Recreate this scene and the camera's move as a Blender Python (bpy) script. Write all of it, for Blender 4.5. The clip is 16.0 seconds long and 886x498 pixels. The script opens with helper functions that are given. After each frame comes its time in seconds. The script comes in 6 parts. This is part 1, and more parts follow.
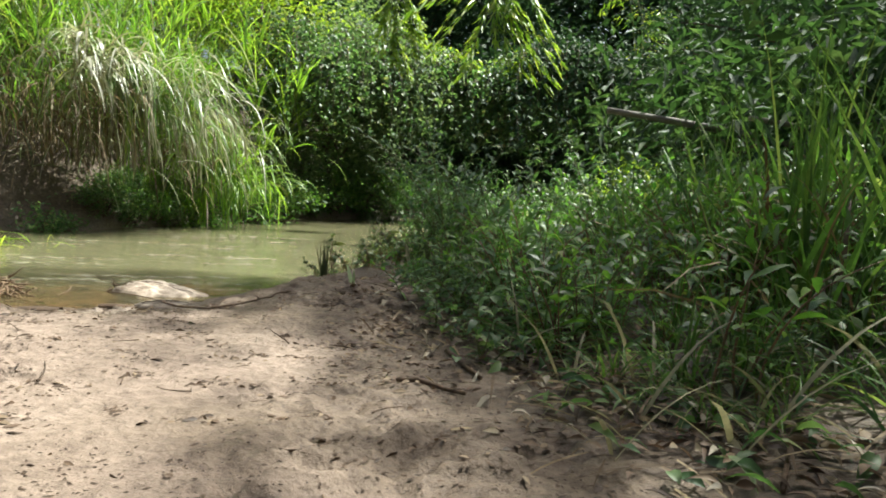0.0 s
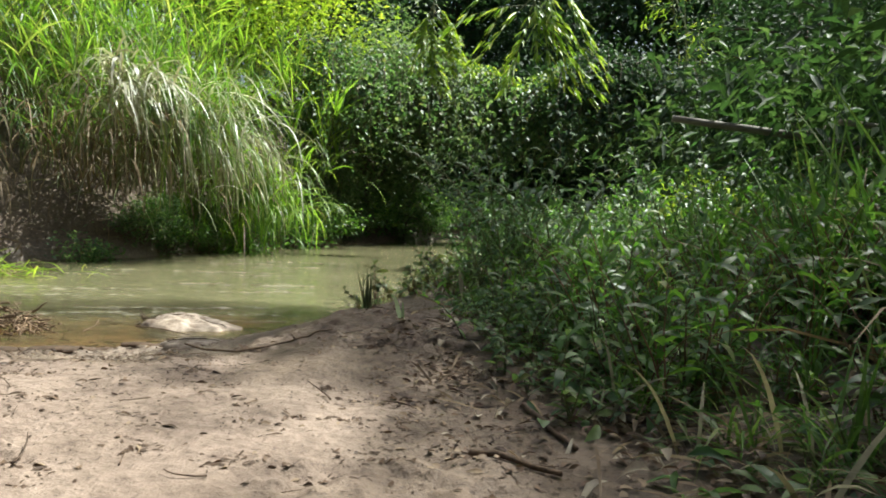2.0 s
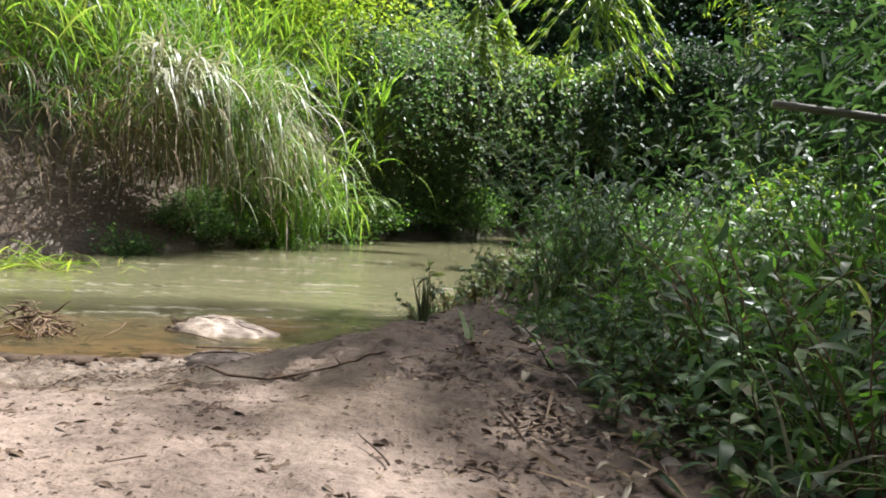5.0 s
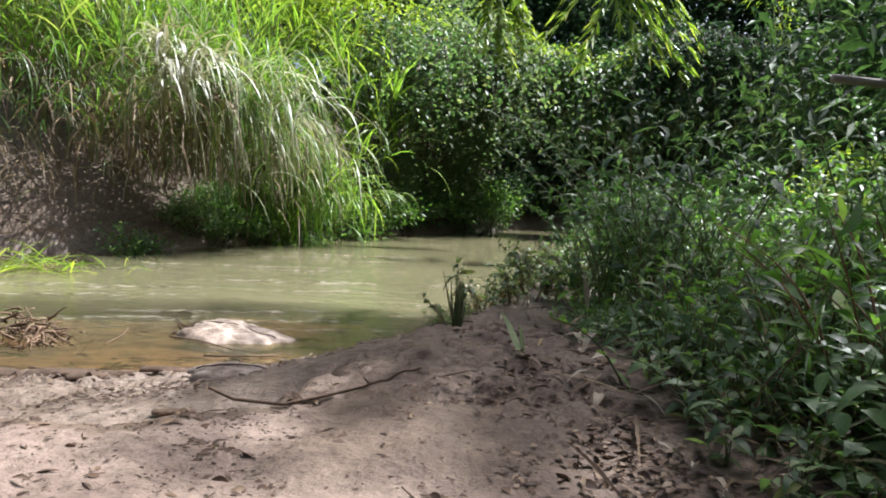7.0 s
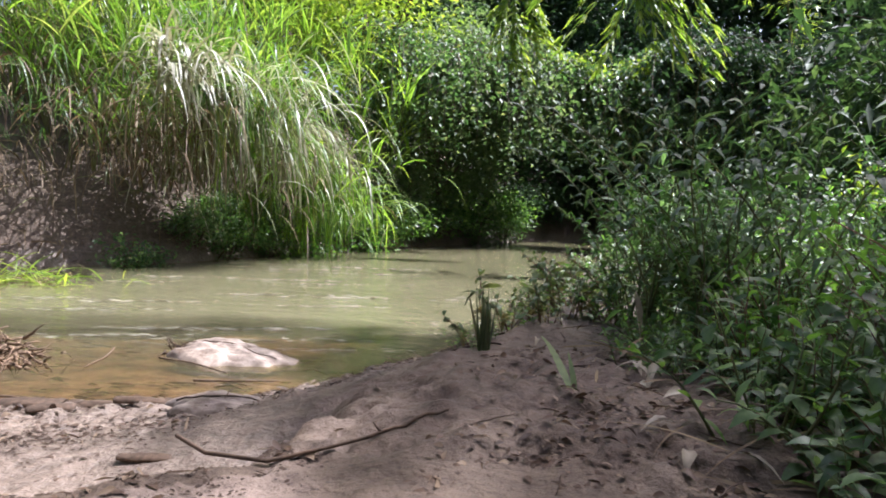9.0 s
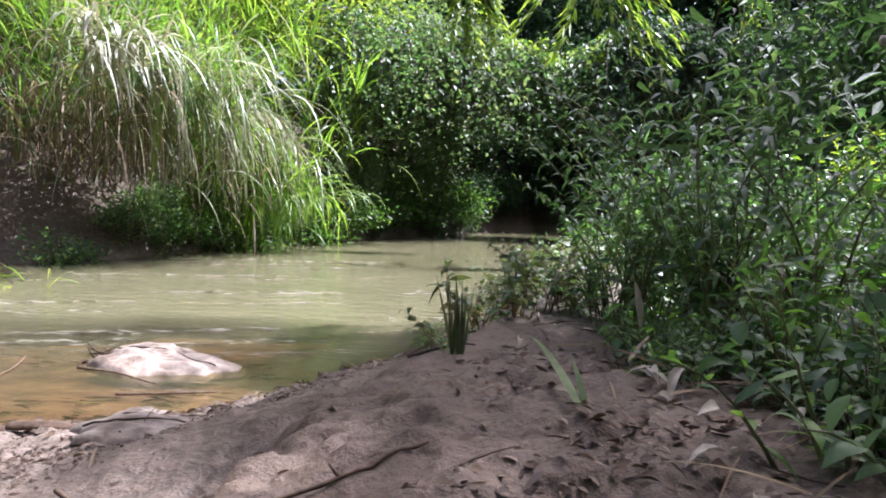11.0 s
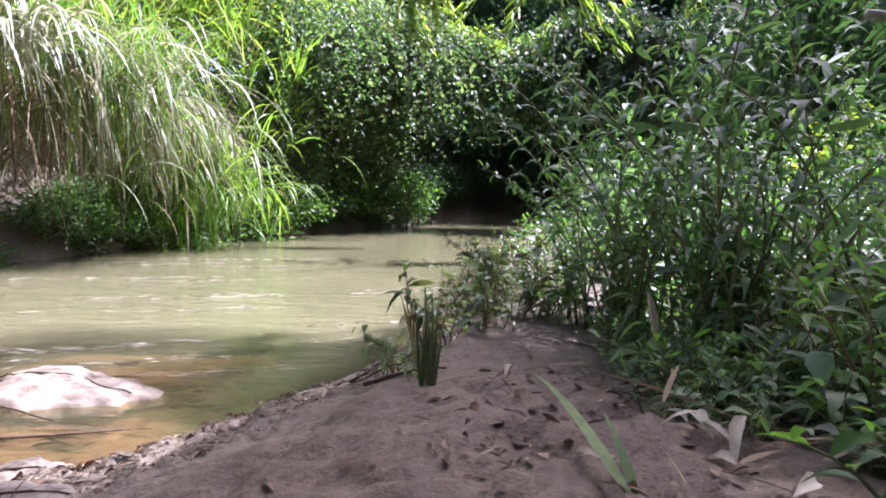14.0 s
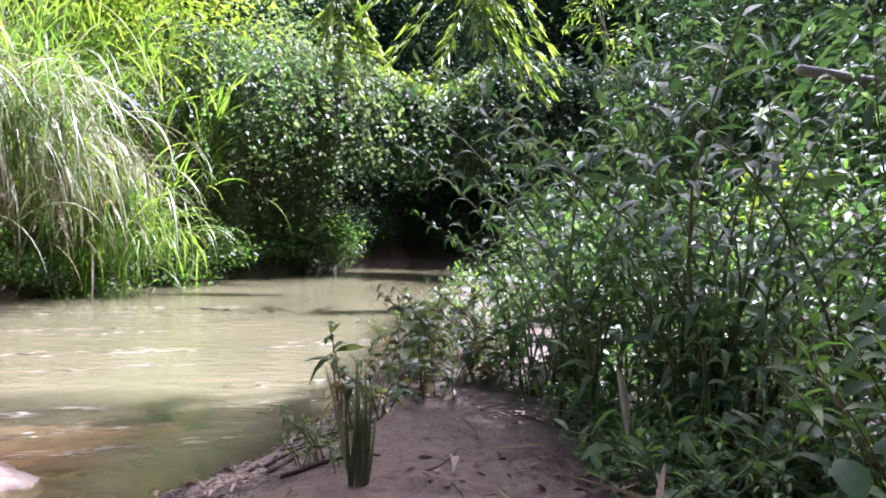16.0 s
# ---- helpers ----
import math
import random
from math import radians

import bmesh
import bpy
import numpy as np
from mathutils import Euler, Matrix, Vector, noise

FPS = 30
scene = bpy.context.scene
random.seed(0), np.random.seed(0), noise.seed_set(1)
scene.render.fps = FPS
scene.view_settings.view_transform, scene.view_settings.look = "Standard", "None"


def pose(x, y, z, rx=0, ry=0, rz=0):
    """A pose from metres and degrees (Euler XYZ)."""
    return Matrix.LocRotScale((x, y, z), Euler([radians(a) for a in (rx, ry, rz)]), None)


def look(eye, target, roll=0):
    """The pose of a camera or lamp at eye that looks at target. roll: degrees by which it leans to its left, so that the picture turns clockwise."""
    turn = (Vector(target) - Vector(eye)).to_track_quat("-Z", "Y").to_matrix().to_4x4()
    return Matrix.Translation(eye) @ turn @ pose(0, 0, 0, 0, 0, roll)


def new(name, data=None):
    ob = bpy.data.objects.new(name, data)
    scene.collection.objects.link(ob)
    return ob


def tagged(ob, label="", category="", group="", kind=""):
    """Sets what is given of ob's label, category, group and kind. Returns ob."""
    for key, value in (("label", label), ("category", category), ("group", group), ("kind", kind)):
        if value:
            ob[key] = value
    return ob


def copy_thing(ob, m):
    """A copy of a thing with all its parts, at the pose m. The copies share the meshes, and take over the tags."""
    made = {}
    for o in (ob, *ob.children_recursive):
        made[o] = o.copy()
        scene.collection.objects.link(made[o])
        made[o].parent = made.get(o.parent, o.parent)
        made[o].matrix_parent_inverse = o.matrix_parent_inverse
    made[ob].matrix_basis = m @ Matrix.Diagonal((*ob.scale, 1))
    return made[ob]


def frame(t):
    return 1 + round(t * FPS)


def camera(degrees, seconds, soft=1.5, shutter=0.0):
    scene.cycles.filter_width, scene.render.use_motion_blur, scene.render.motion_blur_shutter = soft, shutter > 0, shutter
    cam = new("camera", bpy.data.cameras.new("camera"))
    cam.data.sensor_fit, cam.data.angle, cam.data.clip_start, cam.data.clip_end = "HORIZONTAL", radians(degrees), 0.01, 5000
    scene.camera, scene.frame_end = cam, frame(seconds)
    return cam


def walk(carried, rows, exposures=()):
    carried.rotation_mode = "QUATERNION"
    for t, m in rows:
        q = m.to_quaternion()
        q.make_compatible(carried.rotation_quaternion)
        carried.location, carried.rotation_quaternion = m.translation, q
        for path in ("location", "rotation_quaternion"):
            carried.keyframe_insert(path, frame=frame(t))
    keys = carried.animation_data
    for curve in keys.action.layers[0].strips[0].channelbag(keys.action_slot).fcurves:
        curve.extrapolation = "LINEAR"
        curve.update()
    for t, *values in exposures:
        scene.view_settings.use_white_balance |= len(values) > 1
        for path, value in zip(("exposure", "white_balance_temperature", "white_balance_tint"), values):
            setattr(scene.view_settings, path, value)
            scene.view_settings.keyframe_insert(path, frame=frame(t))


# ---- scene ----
cam = camera(66.9, 16.0, 1.8)
PATH = [
    (0, (0.202, 0.127, 0.406), (0.094, 2.116, 0.229), 3.8),
    (0.5, (0.181, 0.2, 0.399), (0.048, 2.186, 0.208), 3.2),
    (1, (0.157, 0.278, 0.396), (0.035, 2.267, 0.223), 2.3),
    (1.5, (0.132, 0.35, 0.397), (-0.064, 2.334, 0.234), 1.7),
    (2, (0.11, 0.425, 0.398), (-0.11, 2.409, 0.277), 2.6),
    (2.5, (0.088, 0.492, 0.398), (-0.139, 2.476, 0.291), 2.4),
    (3, (0.063, 0.556, 0.395), (-0.218, 2.532, 0.261), 2.7),
    (3.5, (0.038, 0.619, 0.393), (-0.246, 2.593, 0.243), 2.9),
    (4, (0.02, 0.681, 0.396), (-0.29, 2.652, 0.257), 2.8),
    (4.5, (0.0, 0.734, 0.394), (-0.339, 2.7, 0.256), 3.3),
    (7, (-0.13, 1.021, 0.371), (-0.503, 2.979, 0.214), 2.4),
    (7.5, (-0.157, 1.082, 0.363), (-0.559, 3.035, 0.206), 1.9),
    (8, (-0.178, 1.144, 0.357), (-0.596, 3.095, 0.219), 1.7),
    (10.3, (-0.257, 1.441, 0.319), (-0.639, 3.401, 0.2), 3.1),
    (10.5, (-0.266, 1.46, 0.316), (-0.61, 3.426, 0.185), 2.2),
    (11, (-0.283, 1.508, 0.315), (-0.55, 3.486, 0.177), 1.7),
    (11.5, (-0.296, 1.548, 0.316), (-0.553, 3.526, 0.161), 1.1),
    (12, (-0.309, 1.594, 0.31), (-0.585, 3.567, 0.132), 0.9),
    (12.5, (-0.321, 1.64, 0.307), (-0.606, 3.609, 0.098), 1.2),
    (13, (-0.335, 1.682, 0.307), (-0.602, 3.654, 0.105), 1.6),
    (13.5, (-0.345, 1.731, 0.315), (-0.566, 3.71, 0.132), 0.8),
    (14, (-0.351, 1.775, 0.318), (-0.454, 3.766, 0.157), 1.0),
    (14.5, (-0.359, 1.811, 0.327), (-0.366, 3.805, 0.184), 0.6),
    (15, (-0.366, 1.855, 0.335), (-0.258, 3.848, 0.209), 0.6),
    (15.5, (-0.373, 1.894, 0.341), (-0.27, 3.89, 0.267), 0.0),
    (16, (-0.373, 1.939, 0.341), (-0.26, 3.936, 0.311), 1.5),
]
walk(cam, [(t, look(eye, target, roll)) for t, eye, target, roll in PATH],
     [(0.0, 1.27, 6100, 0), (2.0, 1.12, 6050, 1), (3.5, 0.95, 6000, 1), (4.5, 1.22, 5900, 7), (7.0, 1.28, 5700, 13), (8.0, 1.34, 5650, 17), (10.5, 1.5, 5450, 22), (12.0, 1.7, 5400, 24), (14.5, 1.88, 5350, 29), (16.0, 1.97, 5300, 34)])

# ---- light ----
SUN_AZ, SUN_EL = radians(45), radians(60)
sun_way = Vector((math.sin(SUN_AZ) * math.cos(SUN_EL), math.cos(SUN_AZ) * math.cos(SUN_EL), math.sin(SUN_EL)))
world = bpy.data.worlds.new("sky")
scene.world = world
world.use_nodes = True
wn = world.node_tree
sky = wn.nodes.new("ShaderNodeTexSky")
sky.sky_type, sky.sun_disc = "NISHITA", False
sky.sun_elevation, sky.sun_rotation = SUN_EL, SUN_AZ
sky.dust_density, sky.ozone_density = 7.0, 0.6
wn.links.new(sky.outputs["Color"], wn.nodes["Background"].inputs["Color"])
wn.nodes["Background"].inputs["Strength"].default_value = 0.085
sun = new("sun", bpy.data.lights.new("sun", "SUN"))
sun.data.energy, sun.data.angle, sun.data.color = 5.0, radians(0.6), (1.0, 0.95, 0.86)
sun.matrix_world = look(sun_way * 30, (0, 0, 0))

# ---- materials ----


def node(nt, kind, **values):
    n = nt.nodes.new(kind)
    for key, value in values.items():
        n.inputs[key.replace("_", " ")].default_value = value
    return n


def ramp(nt, source, stops):
    r = nt.nodes.new("ShaderNodeValToRGB")
    while len(r.color_ramp.elements) < len(stops):
        r.color_ramp.elements.new(0.5)
    for e, (p, c) in zip(r.color_ramp.elements, stops):
        e.position, e.color = p, (*c, 1) if len(c) == 3 else c
    nt.links.new(source, r.inputs["Fac"])
    return r.outputs["Color"]


def mixed(nt, fac, a, b, kind="MIX"):
    m = nt.nodes.new("ShaderNodeMix")
    m.data_type, m.blend_type = "RGBA", kind
    for socket, value in ((m.inputs["Factor"], fac), (m.inputs["A"], a), (m.inputs["B"], b)):
        if isinstance(value, bpy.types.NodeSocket):
            nt.links.new(value, socket)
        else:
            socket.default_value = value if not isinstance(value, tuple) else (*value, 1)
    return m.outputs["Result"]


def fresh(name):
    m = bpy.data.materials.new(name)
    m.use_nodes = True
    nt = m.node_tree
    return m, nt, nt.nodes["Principled BSDF"], nt.nodes["Material Output"]


def noise_at(nt, scale, detail=4.0, rough=0.6, coords="Object"):
    tc = nt.nodes.new("ShaderNodeTexCoord")
    n = node(nt, "ShaderNodeTexNoise", Scale=scale, Detail=detail, Roughness=rough)
    nt.links.new(tc.outputs[coords], n.inputs["Vector"])
    return n.outputs["Fac"]


def leaf_mat(name, stops, glow, rough=0.42, through_part=0.4, grain=60.0, spec=0.35):
    """A leaf's skin: colours vary from leaf to leaf, light passes through it."""
    m, nt, p, out = fresh(name)
    geo = nt.nodes.new("ShaderNodeNewGeometry")
    col = ramp(nt, geo.outputs["Random Per Island"], stops)
    shade = ramp(nt, noise_at(nt, grain, 3.0), [(0.3, (0.72, 0.72, 0.72)), (0.7, (1.12, 1.12, 1.1))])
    col = mixed(nt, 1.0, col, shade, "MULTIPLY")
    nt.links.new(col, p.inputs["Base Color"])
    p.inputs["Roughness"].default_value = rough
    p.inputs["Specular IOR Level"].default_value = spec
    tr = nt.nodes.new("ShaderNodeBsdfTranslucent")
    nt.links.new(mixed(nt, 1.0, col, glow, "MULTIPLY"), tr.inputs["Color"])
    mix = nt.nodes.new("ShaderNodeMixShader")
    mix.inputs["Fac"].default_value = through_part
    nt.links.new(p.outputs[0], mix.inputs[1])
    nt.links.new(tr.outputs[0], mix.inputs[2])
    nt.links.new(mix.outputs[0], out.inputs["Surface"])
    return m


def plain_mat(name, dark, light, scale=30.0, rough=0.8, bump=0.3, stretch=(1, 1, 1), spec=0.3):
    m, nt, p, out = fresh(name)
    tc = nt.nodes.new("ShaderNodeTexCoord")
    mp = nt.nodes.new("ShaderNodeMapping")
    mp.inputs["Scale"].default_value = stretch
    nt.links.new(tc.outputs["Object"], mp.inputs["Vector"])
    a = node(nt, "ShaderNodeTexNoise", Scale=scale, Detail=6.0, Roughness=0.65)
    b = node(nt, "ShaderNodeTexNoise", Scale=scale * 0.17, Detail=3.0)
    for n in (a, b):
        nt.links.new(mp.outputs[0], n.inputs["Vector"])
    info = nt.nodes.new("ShaderNodeObjectInfo")
    col = ramp(nt, a.outputs["Fac"], [(0.3, dark), (0.7, light)])
    col = mixed(nt, 1.0, col, ramp(nt, b.outputs["Fac"], [(0.3, (0.65, 0.65, 0.65)), (0.7, (1.15, 1.13, 1.1))]), "MULTIPLY")
    col = mixed(nt, 1.0, col, ramp(nt, info.outputs["Random"], [(0.0, (0.75, 0.75, 0.75)), (1.0, (1.15, 1.12, 1.08))]), "MULTIPLY")
    nt.links.new(col, p.inputs["Base Color"])
    p.inputs["Roughness"].default_value, p.inputs["Specular IOR Level"].default_value = rough, spec
    bp = node(nt, "ShaderNodeBump", Strength=bump, Distance=0.01)
    nt.links.new(a.outputs["Fac"], bp.inputs["Height"])
    nt.links.new(bp.outputs[0], p.inputs["Normal"])
    return m


M_WEED = leaf_mat("weed_leaf", [(0.0, (0.028, 0.07, 0.016)), (0.45, (0.07, 0.137, 0.028)), (0.8, (0.115, 0.2, 0.042)), (0.95, (0.16, 0.25, 0.055)), (1.0, (0.25, 0.26, 0.10))], (2.1, 2.5, 1.1), 0.42, spec=0.45)
M_WEED2 = leaf_mat("pale_weed_leaf", [(0.0, (0.042, 0.088, 0.034)), (0.6, (0.094, 0.155, 0.062)), (0.92, (0.165, 0.228, 0.10)), (1.0, (0.22, 0.2, 0.1))], (2.0, 2.3, 1.2), 0.45, 0.38, spec=0.45)
M_GRASS = leaf_mat("reed_blade", [(0.0, (0.06, 0.12, 0.02)), (0.5, (0.10, 0.19, 0.03)), (0.85, (0.17, 0.25, 0.05)), (1.0, (0.26, 0.26, 0.10))], (2.4, 2.5, 1.2), 0.4)
M_GRASS2 = leaf_mat("bank_grass_blade", [(0.0, (0.045, 0.095, 0.025)), (0.6, (0.08, 0.15, 0.037)), (0.9, (0.12, 0.19, 0.05)), (1.0, (0.24, 0.23, 0.11))], (2.2, 2.3, 1.2), 0.4)
M_BRIGHT = leaf_mat("bright_reed_blade", [(0.0, (0.10, 0.19, 0.025)), (0.6, (0.15, 0.26, 0.04)), (1.0, (0.24, 0.33, 0.07))], (2.4, 2.4, 1.0), 0.4, 0.45)
# bleached grass colour, whitened further to paint sun glare on the plume
M_BLEACH_GLARE = leaf_mat("bleached_glare_blade", [(0.0, (0.2, 0.19, 0.11)), (0.35, (0.34, 0.33, 0.22)), (0.65, (0.3, 0.35, 0.18)), (0.85, (0.5, 0.49, 0.4)), (1.0, (0.68, 0.66, 0.6))], (1.3, 1.3, 1.0), 0.35, 0.35)
M_DRY = leaf_mat("dry_blade", [(0.0, (0.08, 0.05, 0.028)), (0.5, (0.16, 0.11, 0.06)), (1.0, (0.30, 0.23, 0.13))], (1.3, 1.2, 1.0), 0.65, 0.2)
M_STRAP = leaf_mat("strap_leaf", [(0.0, (0.1, 0.15, 0.05)), (1.0, (0.17, 0.22, 0.085))], (1.7, 1.8, 1.1), 0.45, 0.35)
M_STUB = leaf_mat("reed_sheath", [(0.0, (0.06, 0.085, 0.04)), (0.6, (0.11, 0.14, 0.07)), (1.0, (0.19, 0.17, 0.10))], (1.5, 1.6, 1.1), 0.55, 0.25)
M_STRAW = leaf_mat("bent_straw", [(0.0, (0.12, 0.10, 0.055)), (0.6, (0.2, 0.19, 0.11)), (1.0, (0.33, 0.3, 0.2))], (1.3, 1.3, 1.0), 0.55, 0.3)
# yellow-green leaf; on creepers, tree and shrub it also paints sunlight
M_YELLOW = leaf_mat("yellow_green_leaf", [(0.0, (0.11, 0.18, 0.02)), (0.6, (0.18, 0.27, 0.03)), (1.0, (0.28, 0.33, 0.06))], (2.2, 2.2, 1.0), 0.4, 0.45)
M_SEED = leaf_mat("seedling_leaf", [(0.0, (0.05, 0.075, 0.025)), (0.5, (0.075, 0.13, 0.035)), (0.85, (0.12, 0.17, 0.055)), (1.0, (0.2, 0.12, 0.06))], (2.0, 2.0, 1.2), 0.45, 0.3)
M_TREE = leaf_mat("tree_leaf", [(0.0, (0.058, 0.1, 0.045)), (0.6, (0.1, 0.155, 0.066)), (1.0, (0.17, 0.21, 0.105))], (2.1, 2.2, 1.2), 0.55, 0.42, spec=0.35)
M_GLOSSY = leaf_mat("glossy_leaf", [(0.0, (0.028, 0.055, 0.022)), (0.6, (0.055, 0.095, 0.036)), (1.0, (0.1, 0.14, 0.06))], (1.8, 2.1, 1.1), 0.6, 0.3, spec=0.25)
# dark leaf colour that carries the shade of the wood
M_DARK = leaf_mat("shaded_wood_leaf", [(0.0, (0.03, 0.06, 0.03)), (0.6, (0.05, 0.09, 0.04)), (1.0, (0.075, 0.12, 0.05))], (1.6, 1.9, 1.1), 0.6, 0.2, spec=0.25)
M_BAMBOO = leaf_mat("bamboo_leaf", [(0.0, (0.09, 0.17, 0.025)), (0.6, (0.19, 0.29, 0.04)), (1.0, (0.33, 0.36, 0.09))], (2.2, 2.3, 1.0), 0.35, 0.42)
M_STEM = plain_mat("green_stem", (0.07, 0.10, 0.03), (0.16, 0.17, 0.07), 60, 0.6)
M_REDSTEM = plain_mat("reddish_stem", (0.10, 0.06, 0.035), (0.2, 0.13, 0.07), 60, 0.6)
M_CULM = plain_mat("culm", (0.12, 0.15, 0.05), (0.24, 0.25, 0.10), 20, 0.45, 0.1, (1, 1, 0.2))
M_BARK = plain_mat("bark", (0.06, 0.045, 0.032), (0.17, 0.13, 0.10), 40, 0.85, 0.6, (1, 1, 0.25))
M_LOG = plain_mat("weathered_wood", (0.16, 0.14, 0.115), (0.42, 0.385, 0.335), 45, 0.75, 0.5, (0.25, 1, 1))
M_TWIG = plain_mat("twig", (0.035, 0.024, 0.018), (0.15, 0.10, 0.07), 80, 0.8, 0.4)
M_DEADLEAF = leaf_mat("dead_leaf", [(0.0, (0.05, 0.03, 0.02)), (0.5, (0.13, 0.08, 0.05)), (1.0, (0.27, 0.2, 0.13))], (1.2, 1.1, 1.0), 0.6, 0.15)
M_PALELEAF = leaf_mat("pale_dry_leaf", [(0.0, (0.30, 0.25, 0.18)), (1.0, (0.46, 0.41, 0.33))], (1.2, 1.1, 1.0), 0.55, 0.2)
M_CRUMB = plain_mat("dark_litter", (0.03, 0.02, 0.013), (0.11, 0.07, 0.045), 120, 0.75, 0.3)


def ground_material():
    m, nt, p, out = fresh("river_sand")
    geo = nt.nodes.new("ShaderNodeNewGeometry")
    sep = nt.nodes.new("ShaderNodeSeparateXYZ")
    nt.links.new(geo.outputs["Position"], sep.inputs[0])
    fine, mid, broad = noise_at(nt, 420, 5, 0.7), noise_at(nt, 34, 6, 0.65), noise_at(nt, 3.2, 4)
    sand = ramp(nt, fine, [(0.25, (0.195, 0.148, 0.118)), (0.55, (0.265, 0.208, 0.168)), (0.8, (0.315, 0.255, 0.21))])
    sand = mixed(nt, 1.0, sand, ramp(nt, mid, [(0.3, (0.62, 0.57, 0.54)), (0.62, (1.08, 1.06, 1.04))]), "MULTIPLY")
    sand = mixed(nt, 1.0, sand, ramp(nt, broad, [(0.35, (0.84, 0.80, 0.78)), (0.65, (1.06, 1.05, 1.03))]), "MULTIPLY")
    # dark organic crumbs trodden into the sand
    crumbs = ramp(nt, noise_at(nt, 75, 7, 0.78), [(0.56, (0, 0, 0)), (0.62, (1, 1, 1))])
    where = ramp(nt, noise_at(nt, 5.5, 3), [(0.40, (0, 0, 0)), (0.56, (0.8, 0.8, 0.8))])
    sand = mixed(nt, mixed(nt, 1.0, crumbs, where, "MULTIPLY"), sand, (0.065, 0.042, 0.03))
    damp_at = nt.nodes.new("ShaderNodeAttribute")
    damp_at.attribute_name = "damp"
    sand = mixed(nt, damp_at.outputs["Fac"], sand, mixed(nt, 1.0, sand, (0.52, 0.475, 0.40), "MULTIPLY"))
    mud = ramp(nt, mid, [(0.3, (0.095, 0.068, 0.048)), (0.55, (0.2, 0.15, 0.112)), (0.75, (0.29, 0.225, 0.175))])
    add = nt.nodes.new("ShaderNodeMath")
    add.operation = "MULTIPLY_ADD"
    nt.links.new(mid, add.inputs[0])
    add.inputs[1].default_value = 0.09
    nt.links.new(sep.outputs["Z"], add.inputs[2])
    wet = nt.nodes.new("ShaderNodeMapRange")
    wet.inputs["From Min"].default_value, wet.inputs["From Max"].default_value = 0.02, -0.07
    nt.links.new(add.outputs[0], wet.inputs["Value"])
    col = mixed(nt, wet.outputs[0], sand, mud)
    # the drowned bed: rusty silt
    sunk = nt.nodes.new("ShaderNodeMapRange")
    sunk.inputs["From Min"].default_value, sunk.inputs["From Max"].default_value = -0.212, -0.228
    nt.links.new(sep.outputs["Z"], sunk.inputs["Value"])
    col = mixed(nt, sunk.outputs[0], col, ramp(nt, noise_at(nt, 9, 5, 0.65), [(0.3, (0.06, 0.034, 0.018)), (0.48, (0.17, 0.1, 0.055)), (0.62, (0.24, 0.155, 0.09)), (0.75, (0.4, 0.3, 0.21))]))
    soil_at = nt.nodes.new("ShaderNodeAttribute")
    soil_at.attribute_name = "soil"
    soil = ramp(nt, mid, [(0.3, (0.04, 0.027, 0.017)), (0.7, (0.145, 0.1, 0.066))])
    col = mixed(nt, soil_at.outputs["Fac"], col, soil)
    nt.links.new(col, p.inputs["Base Color"])
    ro = nt.nodes.new("ShaderNodeMapRange")
    ro.inputs["To Min"].default_value, ro.inputs["To Max"].default_value = 0.8, 0.52
    nt.links.new(wet.outputs[0], ro.inputs["Value"])
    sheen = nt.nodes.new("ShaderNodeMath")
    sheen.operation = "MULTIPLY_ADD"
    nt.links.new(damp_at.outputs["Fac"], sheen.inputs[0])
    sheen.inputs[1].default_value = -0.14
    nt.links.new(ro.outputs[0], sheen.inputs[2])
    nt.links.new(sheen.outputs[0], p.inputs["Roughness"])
    b1 = node(nt, "ShaderNodeBump", Strength=0.3, Distance=0.002)
    nt.links.new(fine, b1.inputs["Height"])
    b2 = node(nt, "ShaderNodeBump", Strength=0.7, Distance=0.02)
    nt.links.new(mid, b2.inputs["Height"])
    nt.links.new(b1.outputs[0], b2.inputs["Normal"])
    nt.links.new(b2.outputs[0], p.inputs["Normal"])
    return m


